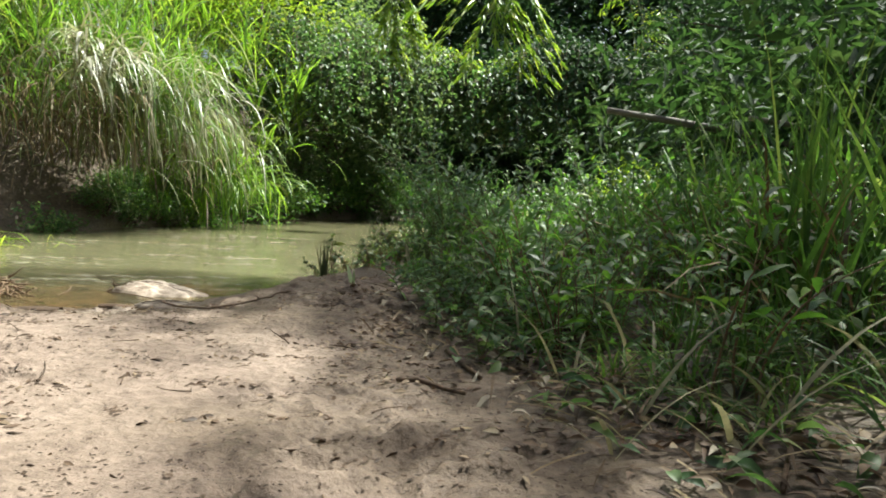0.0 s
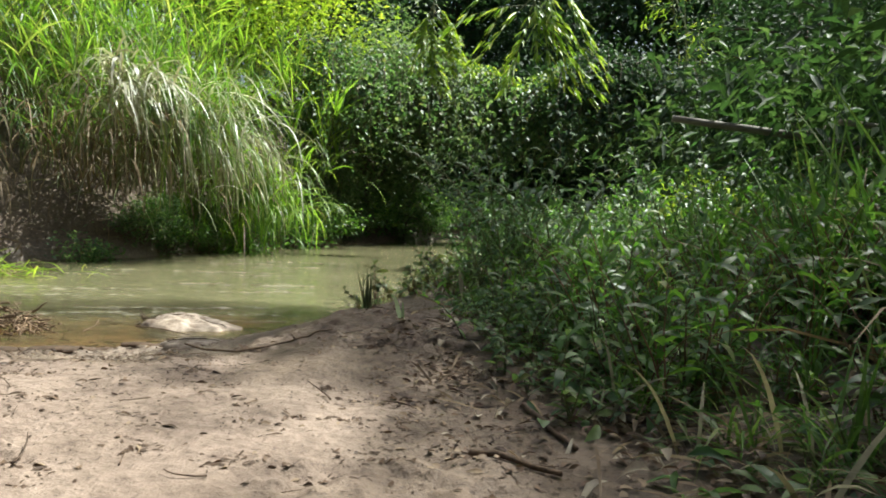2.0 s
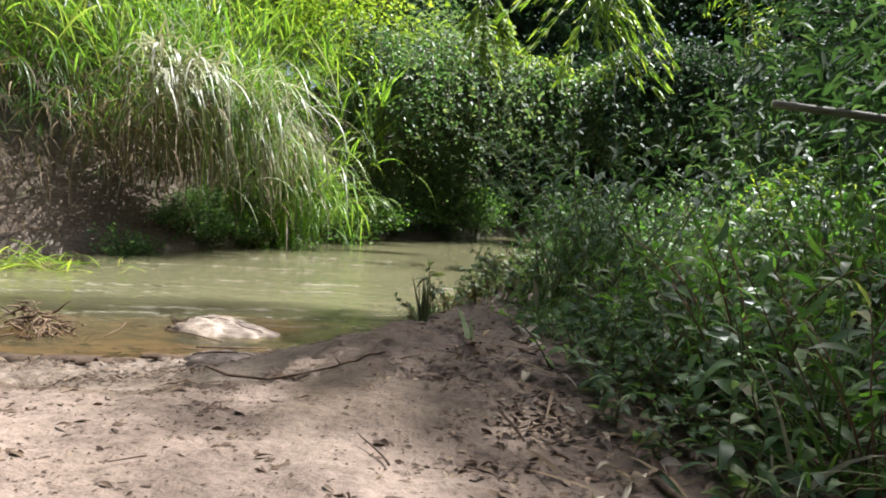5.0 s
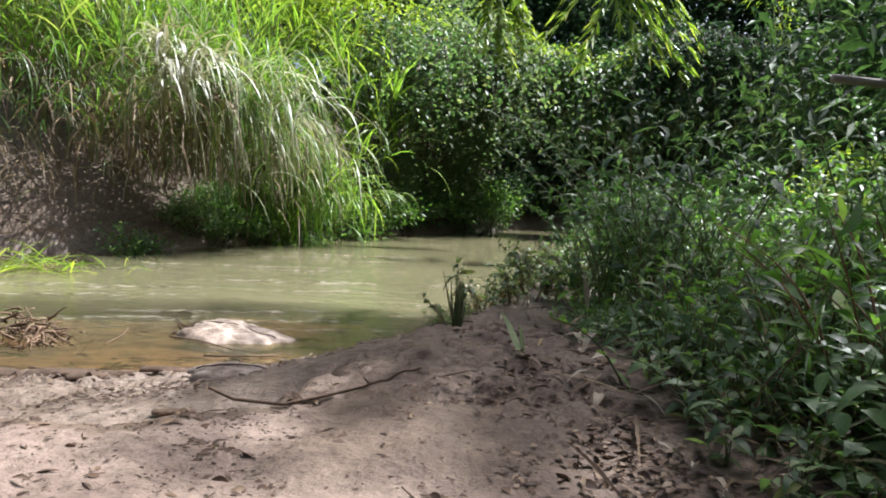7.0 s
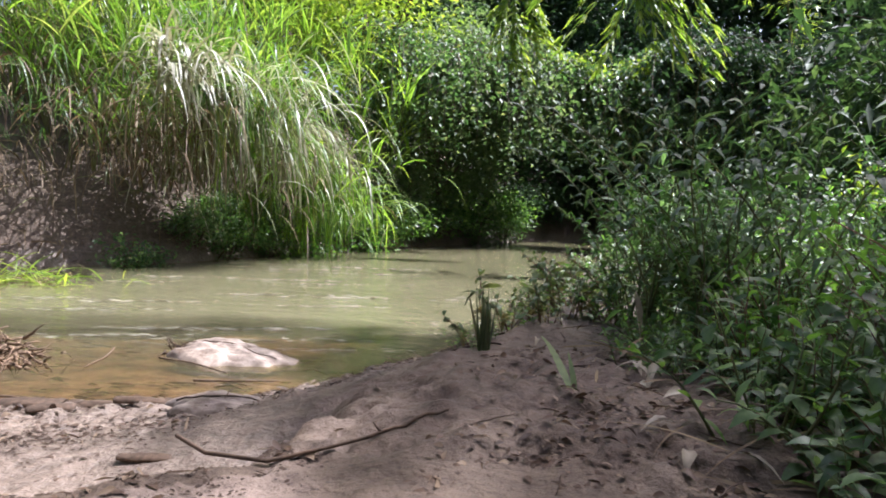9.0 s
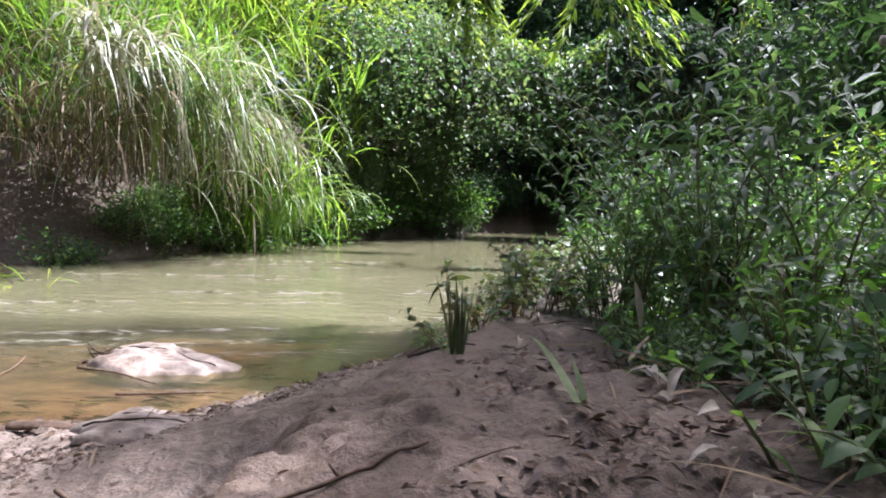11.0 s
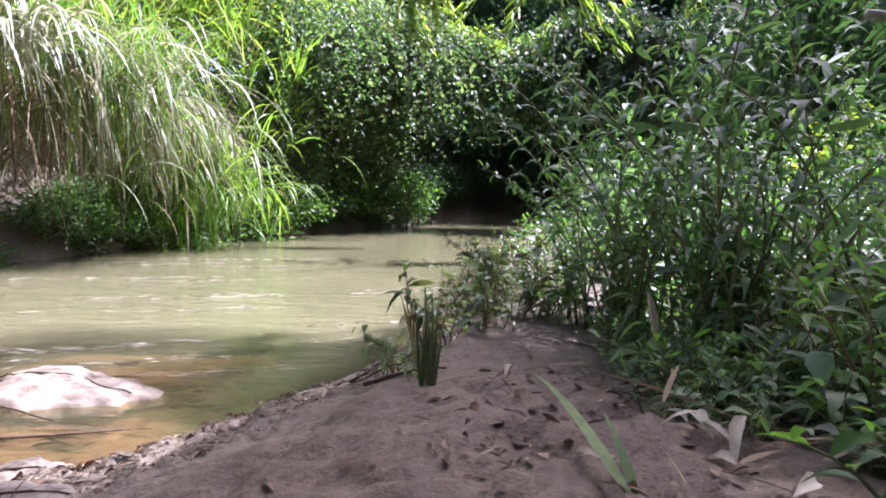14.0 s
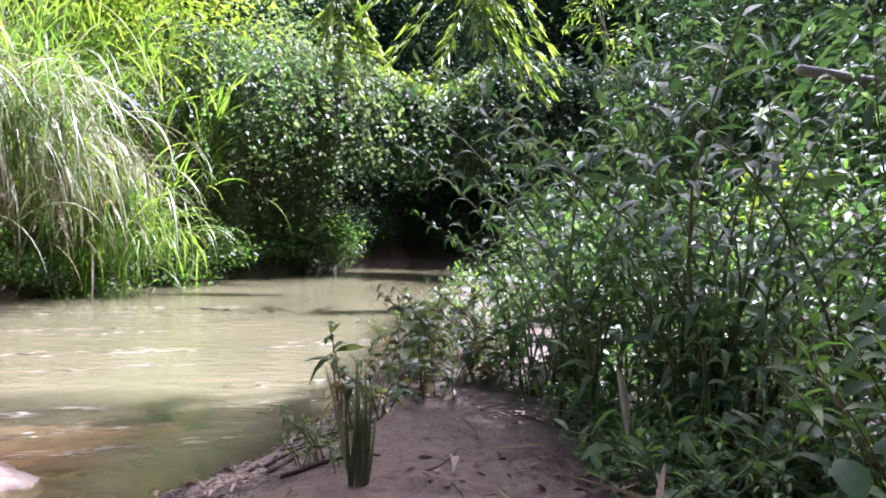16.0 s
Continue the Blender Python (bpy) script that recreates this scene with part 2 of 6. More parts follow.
def water_material():
    """Silty stream water: cloudy green where deep, clear enough in the shallows for the bed to show."""
    m, nt, p, out = fresh("silty_water")
    broad = noise_at(nt, 0.9, 4)
    p.inputs["Roughness"].default_value = 0.09
    p.inputs["IOR"].default_value = 1.33
    nt.links.new(ramp(nt, broad, [(0.3, (0.128, 0.121, 0.064)), (0.7, (0.172, 0.158, 0.088))]), p.inputs["Base Color"])
    tc = nt.nodes.new("ShaderNodeTexCoord")
    mp = nt.nodes.new("ShaderNodeMapping")
    mp.inputs["Rotation"].default_value = (0, 0, radians(28))
    mp.inputs["Scale"].default_value = (2.2, 7.0, 1)
    nt.links.new(tc.outputs["Object"], mp.inputs["Vector"])
    r1 = node(nt, "ShaderNodeTexNoise", Scale=1.6, Detail=4.0, Roughness=0.55, Distortion=0.6)
    nt.links.new(mp.outputs[0], r1.inputs["Vector"])
    b = node(nt, "ShaderNodeBump", Strength=0.5, Distance=0.03)
    nt.links.new(r1.outputs["Fac"], b.inputs["Height"])
    nt.links.new(b.outputs[0], p.inputs["Normal"])
    at = nt.nodes.new("ShaderNodeAttribute")
    at.attribute_name = "depth"
    alpha = nt.nodes.new("ShaderNodeMapRange")
    alpha.inputs["From Max"].default_value = 0.22
    alpha.inputs["To Min"].default_value = 0.16
    nt.links.new(at.outputs["Fac"], alpha.inputs["Value"])
    clear = nt.nodes.new("ShaderNodeBsdfTransparent")
    clear.inputs["Color"].default_value = (0.86, 0.76, 0.6, 1)
    gl = node(nt, "ShaderNodeBsdfGlossy", Roughness=0.08)
    nt.links.new(b.outputs[0], gl.inputs["Normal"])
    fr = node(nt, "ShaderNodeFresnel", IOR=1.33)
    nt.links.new(b.outputs[0], fr.inputs["Normal"])
    film = nt.nodes.new("ShaderNodeMixShader")
    nt.links.new(fr.outputs[0], film.inputs[0])
    nt.links.new(clear.outputs[0], film.inputs[1])
    nt.links.new(gl.outputs[0], film.inputs[2])
    mix = nt.nodes.new("ShaderNodeMixShader")
    nt.links.new(alpha.outputs[0], mix.inputs[0])
    nt.links.new(film.outputs[0], mix.inputs[1])
    nt.links.new(p.outputs[0], mix.inputs[2])
    nt.links.new(mix.outputs[0], out.inputs["Surface"])
    return m


# ---- mesh helpers ----
rng = np.random.default_rng(7)


def raw_mesh(name, verts, quads=None, tris=None, material=None, smooth=False):
    me = bpy.data.meshes.new(name)
    verts = np.asarray(verts, dtype=np.float32).reshape(-1, 3)
    loops, starts, at = [], [], 0
    for faces, k in ((quads, 4), (tris, 3)):
        if faces is not None and len(faces):
            faces = np.asarray(faces, dtype=np.int32).reshape(-1, k)
            loops.append(faces.ravel())
            starts.append(at + np.arange(len(faces), dtype=np.int32) * k)
            at += faces.size
    loops, starts = np.concatenate(loops), np.concatenate(starts)
    me.vertices.add(len(verts))
    me.vertices.foreach_set("co", verts.ravel())
    me.loops.add(len(loops))
    me.loops.foreach_set("vertex_index", loops)
    me.polygons.add(len(starts))
    me.polygons.foreach_set("loop_start", starts)
    if smooth:
        me.polygons.foreach_set("use_smooth", np.ones(len(starts), dtype=bool))
    me.update(calc_edges=True)
    if material:
        me.materials.append(material)
    return me


def unit(v):
    return v / np.maximum(np.linalg.norm(v, axis=-1, keepdims=True), 1e-9)


def hash01(ix, iy, seed):
    v = np.sin(ix * 127.1 + iy * 311.7 + seed * 74.7) * 43758.5453
    return v - np.floor(v)


def vnoise(x, y, seed=0):
    ix, iy = np.floor(x), np.floor(y)
    fx, fy = x - ix, y - iy
    fx, fy = fx * fx * (3 - 2 * fx), fy * fy * (3 - 2 * fy)
    a, b = hash01(ix, iy, seed), hash01(ix + 1, iy, seed)
    c, d = hash01(ix, iy + 1, seed), hash01(ix + 1, iy + 1, seed)
    return (a + (b - a) * fx) * (1 - fy) + (c + (d - c) * fx) * fy - 0.5


def fbm(x, y, scale, octaves=4, seed=0):
    total, amp = 0, 1.0
    for k in range(octaves):
        total = total + amp * vnoise(x * scale, y * scale, seed + k)
        scale, amp = scale * 2.03, amp * 0.5
    return total


def step(a, b, v):
    t = np.clip((v - a) / (b - a), 0, 1)
    return t * t * (3 - 2 * t)


# ---- the lie of the land ----
WATER = -0.216
NEAR_SHORE = [(-14, -3), (-6, 1.3), (-3.5, 2.25), (-2.3, 2.6), (-1.8, 2.72), (-1.5, 2.75), (-1.3, 2.83), (-1.1, 2.95), (-0.95, 3.18), (-0.77, 3.44),
              (-0.62, 3.85), (-0.54, 4.5), (-0.42, 5.8), (-0.2, 7), (0.15, 8.2), (1.0, 9.6), (2.4, 10.8), (5, 11.6), (14, 12)]
FAR_SHORE = [(14, 14.8), (4, 14.5), (1.7, 14.2), (-0.2, 14.9), (-1.1, 14.2), (-1.5, 13.1), (-2.1, 11.5), (-2.65, 10.1), (-3.05, 8.7), (-3.42, 7.5),
             (-3.6, 6.4), (-4.0, 5.9), (-4.3, 5.3), (-6, 4.5), (-14, 2.5)]


def seg_dist(x, y, line):
    best = np.full(x.shape, 1e9)
    for (ax, ay), (bx, by) in zip(line[:-1], line[1:]):
        dx, dy = bx - ax, by - ay
        t = np.clip(((x - ax) * dx + (y - ay) * dy) / (dx * dx + dy * dy), 0, 1)
        best = np.minimum(best, np.hypot(x - ax - t * dx, y - ay - t * dy))
    return best


def in_ring(x, y, ring):
    inside = np.zeros(x.shape, dtype=bool)
    for (ax, ay), (bx, by) in zip(ring, ring[1:] + ring[:1]):
        cross = (ay > y) != (by > y)
        inside ^= cross & (x < (bx - ax) * (y - ay) / (by - ay + 1e-12) + ax)
    return inside


def in_water(x, y):
    return in_ring(x, y, NEAR_SHORE + FAR_SHORE)


RIM = [(-14, -4.2), (-6, 0.3), (-3, 1.35), (-1.06, 1.86), (-0.8, 1.87), (-0.7, 1.94), (-0.6, 2.05), (-0.57, 2.3), (-0.55, 2.6), (-0.44, 2.9), (-0.36, 3.3), (-0.3, 3.8), (-0.3, 4.5),
       (-0.2, 5.8), (0.0, 7), (0.35, 8), (1.1, 9.3), (2.5, 10.5), (5, 11.2), (14, 11.6)]


def height(x, y):
    x, y = np.asarray(x, dtype=float), np.asarray(y, dtype=float)
    dn, df, dr, wet = seg_dist(x, y, NEAR_SHORE), seg_dist(x, y, FAR_SHORE), seg_dist(x, y, RIM), in_ring(x, y, NEAR_SHORE + FAR_SHORE)
    # the sand bar: a wet shelf under a broken rim to the west, an even slope by the spit
    wob = (0.06 - 0.045 * step(-0.5, -0.7, x) * step(2.6, 2.2, y)) * fbm(x, y, 4.0, 3, 11)
    between = in_ring(x, y, NEAR_SHORE + RIM[::-1])
    t = np.where(between, np.clip(dn / (dn + dr + 1e-6) + wob, 0, 1), 1.0)
    west = step(-0.5, -0.68, x) * step(2.65, 2.15, y)
    slope = 0.75 * t + 0.25 * step(0, 1, t)
    shelf = 0.3 * t + 0.7 * step(0.86, 0.97, t)
    sand = WATER + 0.004 + 0.214 * (slope * (1 - west) + shelf * west)
    dry = step(0, 0.3, dn)
    churn = step(-0.1, 0.25, fbm(x, y, 2.2, 3, 17))
    even = 1 - 0.85 * west * between * step(0.9, 0.75, t)
    sand = sand + even * dry * (0.016 * fbm(x, y, 1.6, 3, 3) + 0.010 * fbm(x, y, 9, 3, 5) + 0.024 * churn * fbm(x, y, 20, 3, 19) + 0.006 * fbm(x, y, 48, 2, 23) * (0.4 + churn))
    sand = sand + t * t * step(-0.62, -0.35, x) * (0.05 * step(1.7, 2.3, y) - 0.055 * step(2.5, 3.0, y) - 0.02 * step(3.5, 4.2, y)) + 0.008 * np.exp(-((x + 0.20) ** 2 / 0.03 + (y - 3.15) ** 2 / 0.08))
    sand = sand + even * 0.034 * np.abs(fbm(x, y, 11, 4, 29)) * step(0, 0.05, dn) * (1 - step(0.25, 0.65, dn)) + even * 0.02 * np.abs(fbm(x, y, 30, 3, 37)) * step(0, 0.05, dn) * (1 - step(0.2, 0.5, dn))
    rise = 0.16 * np.clip(x - 0.4, 0, 3) + 0.9 * step(2.5, 9.0, x) + 3.5 * step(9, 40, x)
    near = sand + rise * step(-0.5, 0.5, y + 1) + 2.5 * step(-6, -30, y)
    far = WATER + 0.30 * (1 - np.exp(-df / 0.25)) + 0.50 * np.clip(df, 0, 6) + 0.15 * np.clip(df - 6, 0, 60) + 0.22 * fbm(x, y, 1.3, 4, 8) * step(0, 0.8, df) + 0.06 * fbm(x, y, 7, 3, 9) * step(0, 0.3, df)
    far = far + 0.022 * np.sin(far * 58 + 2 * fbm(x, y, 1.1, 3, 71)) * step(0.02, 0.2, df)
    flat = step(-0.82, -1.12, x) * step(4.6, 4.05, y)
    d = np.minimum(dn, df * 2)
    bed = WATER - 0.012 - flat * (0.05 * step(0, 0.9, d) + 0.3 * step(1.1, 2.0, d)) - (1 - flat) * 0.3 * step(-0.05, 0.4, d) + 0.02 * fbm(x, y, 3, 3, 4) * step(0, 0.4, dn)
    out = np.where(dn < df, near, far)
    return np.where(wet, np.minimum(bed, WATER - 0.004), out)


def zat(x, y):
    return float(height(np.array([x]), np.array([y]))[0])


def axis(lo, hi, fine, far_lo, far_hi, grow=1.09):
    mid = list(np.arange(lo, hi, fine))
    s, v, up = fine, hi, []
    while v < far_hi:
        up.append(v)
        s *= grow
        v += s
    s, v, down = fine, lo, []
    while v > far_lo:
        s *= grow
        v -= s
        down.append(v)
    return np.array(down[::-1] + mid + up)


gx, gy = axis(-1.6, 0.7, 0.009, -90, 90), axis(0.8, 3.5, 0.009, -70, 110)
X, Y = np.meshgrid(gx, gy)
Z = height(X, Y)
nx, ny = len(gx), len(gy)
idx = np.arange(nx * ny).reshape(ny, nx)
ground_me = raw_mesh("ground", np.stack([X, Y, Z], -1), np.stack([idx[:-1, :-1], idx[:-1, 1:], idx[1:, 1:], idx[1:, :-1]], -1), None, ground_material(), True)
soil = ground_me.attributes.new("soil", "FLOAT", "POINT")
dN, dF = seg_dist(X, Y, NEAR_SHORE), seg_dist(X, Y, FAR_SHORE)
edge = np.interp(Y, [0, 1.1, 1.4, 1.7, 2.15, 2.6, 3.1, 3.35, 3.6, 5], [0.66, 0.44, 0.3, 0.19, 0.05, -0.02, -0.06, -0.28, -0.45, -0.6]) + 0.12 * fbm(X, Y, 6, 4, 21)
mask = np.where(dN < dF, step(-0.12, 0.12, X - edge), step(0.0, 0.15, dF)) * np.where(in_water(X, Y), 0.0, 1.0)
soil.data.foreach_set("value", mask.astype(np.float32).ravel())
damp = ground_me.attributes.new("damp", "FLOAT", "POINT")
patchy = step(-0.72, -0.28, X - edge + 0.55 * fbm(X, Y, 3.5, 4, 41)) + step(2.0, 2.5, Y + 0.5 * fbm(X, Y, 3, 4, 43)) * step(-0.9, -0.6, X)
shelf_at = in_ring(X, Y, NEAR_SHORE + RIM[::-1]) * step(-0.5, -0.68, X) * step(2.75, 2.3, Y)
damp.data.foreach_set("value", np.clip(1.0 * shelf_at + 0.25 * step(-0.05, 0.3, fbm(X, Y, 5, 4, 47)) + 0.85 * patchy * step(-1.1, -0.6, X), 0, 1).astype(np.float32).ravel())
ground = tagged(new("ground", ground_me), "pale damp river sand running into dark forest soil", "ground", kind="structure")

wx, wy = axis(-2.2, 0.2, 0.03, -20, 16, 1.12), axis(2.4, 4.6, 0.03, -4, 17, 1.12)
WX, WY = np.meshgrid(wx, wy)
widx = np.arange(len(wx) * len(wy)).reshape(len(wy), len(wx))
ripple = 0.0022 * fbm(WX * 1.2 + WY * 0.9, WY * 1.6 - WX * 0.5, 3.0, 3, 31)
water_me = raw_mesh("water", np.stack([WX, WY, WATER + ripple], -1), np.stack([widx[:-1, :-1], widx[:-1, 1:], widx[1:, 1:], widx[1:, :-1]], -1), None, water_material(), True)
deep = water_me.attributes.new("depth", "FLOAT", "POINT")
deep.data.foreach_set("value", np.clip(WATER - height(WX, WY), 0, 1).astype(np.float32).ravel())
water = tagged(new("water", water_me), "slow cloudy olive-green stream water with small ripples", "water", kind="structure")

# ---- plant building ----


def join(bits):
    """Join (verts, quads, tris) triples."""
    V, Q, T, at = [], [], [], 0
    for v, q, t in bits:
        V.append(v)
        if q is not None and len(q):
            Q.append(q + at)
        if t is not None and len(t):
            T.append(t + at)
        at += len(v)
    return np.concatenate(V), (np.concatenate(Q) if Q else None), (np.concatenate(T) if T else None)


def side_of(D, roll):
    up = np.zeros_like(D)
    up[:, 2] = 1
    S = np.cross(D, up)
    weak = np.linalg.norm(S, axis=1) < 1e-3
    S[weak] = (1, 0, 0)
    S = unit(S)
    N = np.cross(S, D)
    return S * np.cos(roll)[:, None] + N * np.sin(roll)[:, None], -S * np.sin(roll)[:, None] + N * np.cos(roll)[:, None]


def small_leaves(P, D, L, W, fold=0.25):
    """Folded four-cornered leaves, for plants at a distance."""
    n = len(P)
    S, N = side_of(D, rng.normal(0, 0.6, n))
    L, W = np.broadcast_to(L, n)[:, None], np.broadcast_to(W, n)[:, None]
    mid = P + D * L * 0.42 + N * W * fold
    V = np.stack([P, mid - S * W * 0.5, P + D * L - np.array([0, 0, 0.12]) * L, mid + S * W * 0.5], 1).reshape(-1, 3)
    base = np.arange(n)[:, None] * 4
    return V, None, np.concatenate([base + [0, 1, 2], base + [0, 2, 3]])


def broad_leaves(P, D, L, W, droop=0.35, fold=0.10):
    """Lance-shaped leaves with a keel and a drooping tip."""
    n = len(P)
    S, N = side_of(D, rng.normal(0, 0.45, n))
    L, W, dr = np.broadcast_to(L, n)[:, None], np.broadcast_to(W, n)[:, None], np.broadcast_to(droop, n)[:, None]
    wave = rng.normal(0, 0.06, (n, 1))
    rows = []
    for t, w in ((0.0, 0.10), (0.22, 0.78), (0.45, 1.0), (0.72, 0.62), (1.0, 0.0)):
        c = P + D * L * (t - 0.25 * dr * t * t) - np.array([0, 0, 1.0]) * L * dr * t * t + S * L * wave * math.sin(t * 4)
        if w == 0.0:
            rows += [c]
        else:
            rows += [c - S * W * w * 0.5 + N * W * fold * w, c, c + S * W * w * 0.5 + N * W * fold * w]
    V = np.stack(rows, 1).reshape(-1, 3)
    base, quads = np.arange(n)[:, None] * 13, []
    for k in range(3):
        a = 3 * k
        quads += [base + [a, a + 1, a + 4, a + 3], base + [a + 1, a + 2, a + 5, a + 4]]
    return V, np.concatenate(quads), np.concatenate([base + [9, 10, 12], base + [10, 11, 12]])


def blades(P, D, L, W, droop, segs=6, twist=0.5):
    """Long arching grass blades, bent by their own weight."""
    n = len(P)
    S, N = side_of(D, rng.normal(0, 0.4, n))
    L, W, dr = np.broadcast_to(L, n)[:, None], np.broadcast_to(W, n)[:, None], np.broadcast_to(droop, n)[:, None]
    tw, rows = rng.normal(0, twist, (n, 1)), []
    c, d = P.copy(), D.copy()
    for k in range(segs + 1):
        t = k / segs
        w = W * 0.5 * min(1.0, 0.45 + 2.2 * t) * (1 - t ** 2.2)
        s = unit(S * np.cos(tw * t) + N * np.sin(tw * t))
        if k == segs:
            rows += [c]
        else:
            rows += [c - s * w, c + s * w]
        d = unit(d - np.array([0, 0, 1.0]) * dr * (2.2 / segs) * (0.35 + t))
        c = c + d * L / segs
    V = np.stack(rows, 1).reshape(-1, 3)
    m = 2 * segs + 1
    base = np.arange(n)[:, None] * m
    quads = np.concatenate([base + [2 * k, 2 * k + 1, 2 * k + 3, 2 * k + 2] for k in range(segs - 1)])
    return V, quads, base + [2 * segs - 2, 2 * segs - 1, 2 * segs]


def tubes(paths, sides=5):
    """Tapered stems: each path is (points, radius at the foot, radius at the tip)."""
    bits, ring = [], np.arange(sides) * 2 * math.pi / sides
    for pts, r0, r1 in paths:
        pts = np.asarray(pts, dtype=float)
        k = len(pts)
        T = unit(np.gradient(pts, axis=0))
        ref = np.array([0, 0, 1.0]) if abs(T[0, 2]) < 0.8 else np.array([1.0, 0, 0])
        A = unit(np.cross(T, ref))
        B = np.cross(T, A)
        r = np.linspace(r0, r1, k)[:, None, None]
        V = pts[:, None, :] + r * (A[:, None, :] * np.cos(ring)[None, :, None] + B[:, None, :] * np.sin(ring)[None, :, None])
        i = np.arange(k * sides).reshape(k, sides)
        j = np.roll(i, -1, 1)
        Q = np.stack([i[:-1], j[:-1], j[1:], i[1:]], -1).reshape(-1, 4)
        V = np.concatenate([V.reshape(-1, 3), pts[-1:], pts[:1]])
        n = k * sides
        caps = np.concatenate([np.stack([i[-1], j[-1], np.full(sides, n)], -1), np.stack([j[0], i[0], np.full(sides, n + 1)], -1)])
        bits.append((V, Q, caps))
    return join(bits)


def curve_path(start, way, length, bend=0.3, sag=0.0, n=7, wander=0.05):
    p, d = np.array(start, dtype=float), unit(np.array(way, dtype=float))
    kink = rng.normal(0, bend, 3) / n
    pts = [p.copy()]
    for k in range(n):
        d = unit(d + kink + rng.normal(0, wander, 3) - np.array([0, 0, sag / n]))
        p = p + d * length / n
        pts.append(p.copy())
    return np.array(pts)


def along(pts, ts):
    f = np.asarray(ts) * (len(pts) - 1)
    i = np.minimum(f.astype(int), len(pts) - 2)
    w = (f - i)[:, None]
    return pts[i] * (1 - w) + pts[i + 1] * w, unit(pts[i + 1] - pts[i])


def thing(name, label, category, group="", kind=""):
    return tagged(new(name), label, category, group, kind)


def part(name, geometry, material, parent, label="", smooth=False):
    v, q, t = geometry
    ob = new(name, raw_mesh(name, v, q, t, material, smooth))
    ob.parent = parent
    if label:
        ob["label"] = label
    return ob


def leafage(ob):
    """Leaves past counting."""
    return tagged(ob, kind="stuff")


def leafage_part(*given):
    return leafage(part(*given))


def around(n, lift, spread=0.25):
    """Directions all round, raised by about lift radians."""
    a = rng.uniform(0, 2 * math.pi, n)
    e = lift + rng.normal(0, spread, n)
    return np.stack([np.cos(a) * np.cos(e), np.sin(a) * np.cos(e), np.sin(e)], 1)


def weed(name, label, category, tall, stems, leaf, width, mat, stem_mat, per_stem, droop=0.45, lean=0.5, group="", bare=0.15, single=False, sag=0.35):
    """A herb with several stems, its leaves in a spiral up each of them. Stands at the origin."""
    ob = thing(name, label, category, group)
    paths, P, D, S = [], [], [], []
    for k in range(stems):
        a = rng.uniform(0, 6.28)
        h = tall * rng.uniform(0.6, 1.0)
        foot = (rng.normal(0, 0.03), rng.normal(0, 0.03), -0.02)
        pts = curve_path(foot, (math.cos(a) * lean * rng.uniform(0.1, 1), math.sin(a) * lean * rng.uniform(0.1, 1), 1), h, 0.5, sag, 7, 0.07)
        paths.append((pts, 0.0028 + 0.003 * tall, 0.0010))
        n = max(4, int(per_stem * h / tall))
        ts = np.linspace(bare, 1.0, n) + rng.normal(0, 0.01, n)
        p, d = along(pts, np.clip(ts, 0, 1))
        turn = np.arange(n) * 2.4 + rng.uniform(0, 6) + rng.normal(0, 0.3, n)
        lift = np.interp(ts, [0, 0.8, 1], [0.15, 0.45, 1.1]) + rng.normal(0, 0.18, n)
        way = np.stack([np.cos(turn) * np.cos(lift), np.sin(turn) * np.cos(lift), np.sin(lift)], 1)
        P.append(p), D.append(unit(way + 0.3 * d))
        S.append(np.interp(ts, [0, 0.5, 0.9, 1], [0.75, 1.0, 0.8, 0.5]) * rng.uniform(0.7, 1.15, n))
    for path, p, d, s in zip(paths, P, D, S):
        stem = part("stem", tubes([path], 4), stem_mat, ob, smooth=True)
        if single:
            for k in range(len(p)):
                part("leaf", broad_leaves(p[k:k + 1], d[k:k + 1], leaf * s[k:k + 1], width * s[k:k + 1], rng.uniform(0.4, 1.2) * droop), mat, stem, smooth=True)
            continue
        leafage(part("foliage", broad_leaves(p, d, leaf * s, width * s, rng.uniform(0.4, 1.5, len(p)) * droop), mat, stem, smooth=True))
    return ob


def tuft(name, label, tall, count, width, mat, category="grass tuft", spread=0.03, lift=1.15, droop=0.75, dry=0, group=""):
    """A tussock of long blades. Stands at the origin."""
    ob = thing(name, label, category, group)
    foot = np.concatenate([rng.normal(0, spread, (count, 2)), np.full((count, 1), -0.01)], 1)
    leafage_part("foliage", blades(foot, around(count, lift, 0.25), tall * rng.uniform(0.5, 1.05, count), width * rng.uniform(0.6, 1.2, count), droop * rng.uniform(0.4, 1.4, count)), mat, ob)
    if dry:
        foot = np.concatenate([rng.normal(0, spread, (dry, 2)), np.full((dry, 1), -0.01)], 1)
        leafage_part("dry_foliage", blades(foot, around(dry, lift - 0.4, 0.3), tall * rng.uniform(0.4, 0.9, dry), width * rng.uniform(0.5, 1.0, dry), droop * 1.5), M_DRY, ob, "withered straw-brown blades")
    return ob


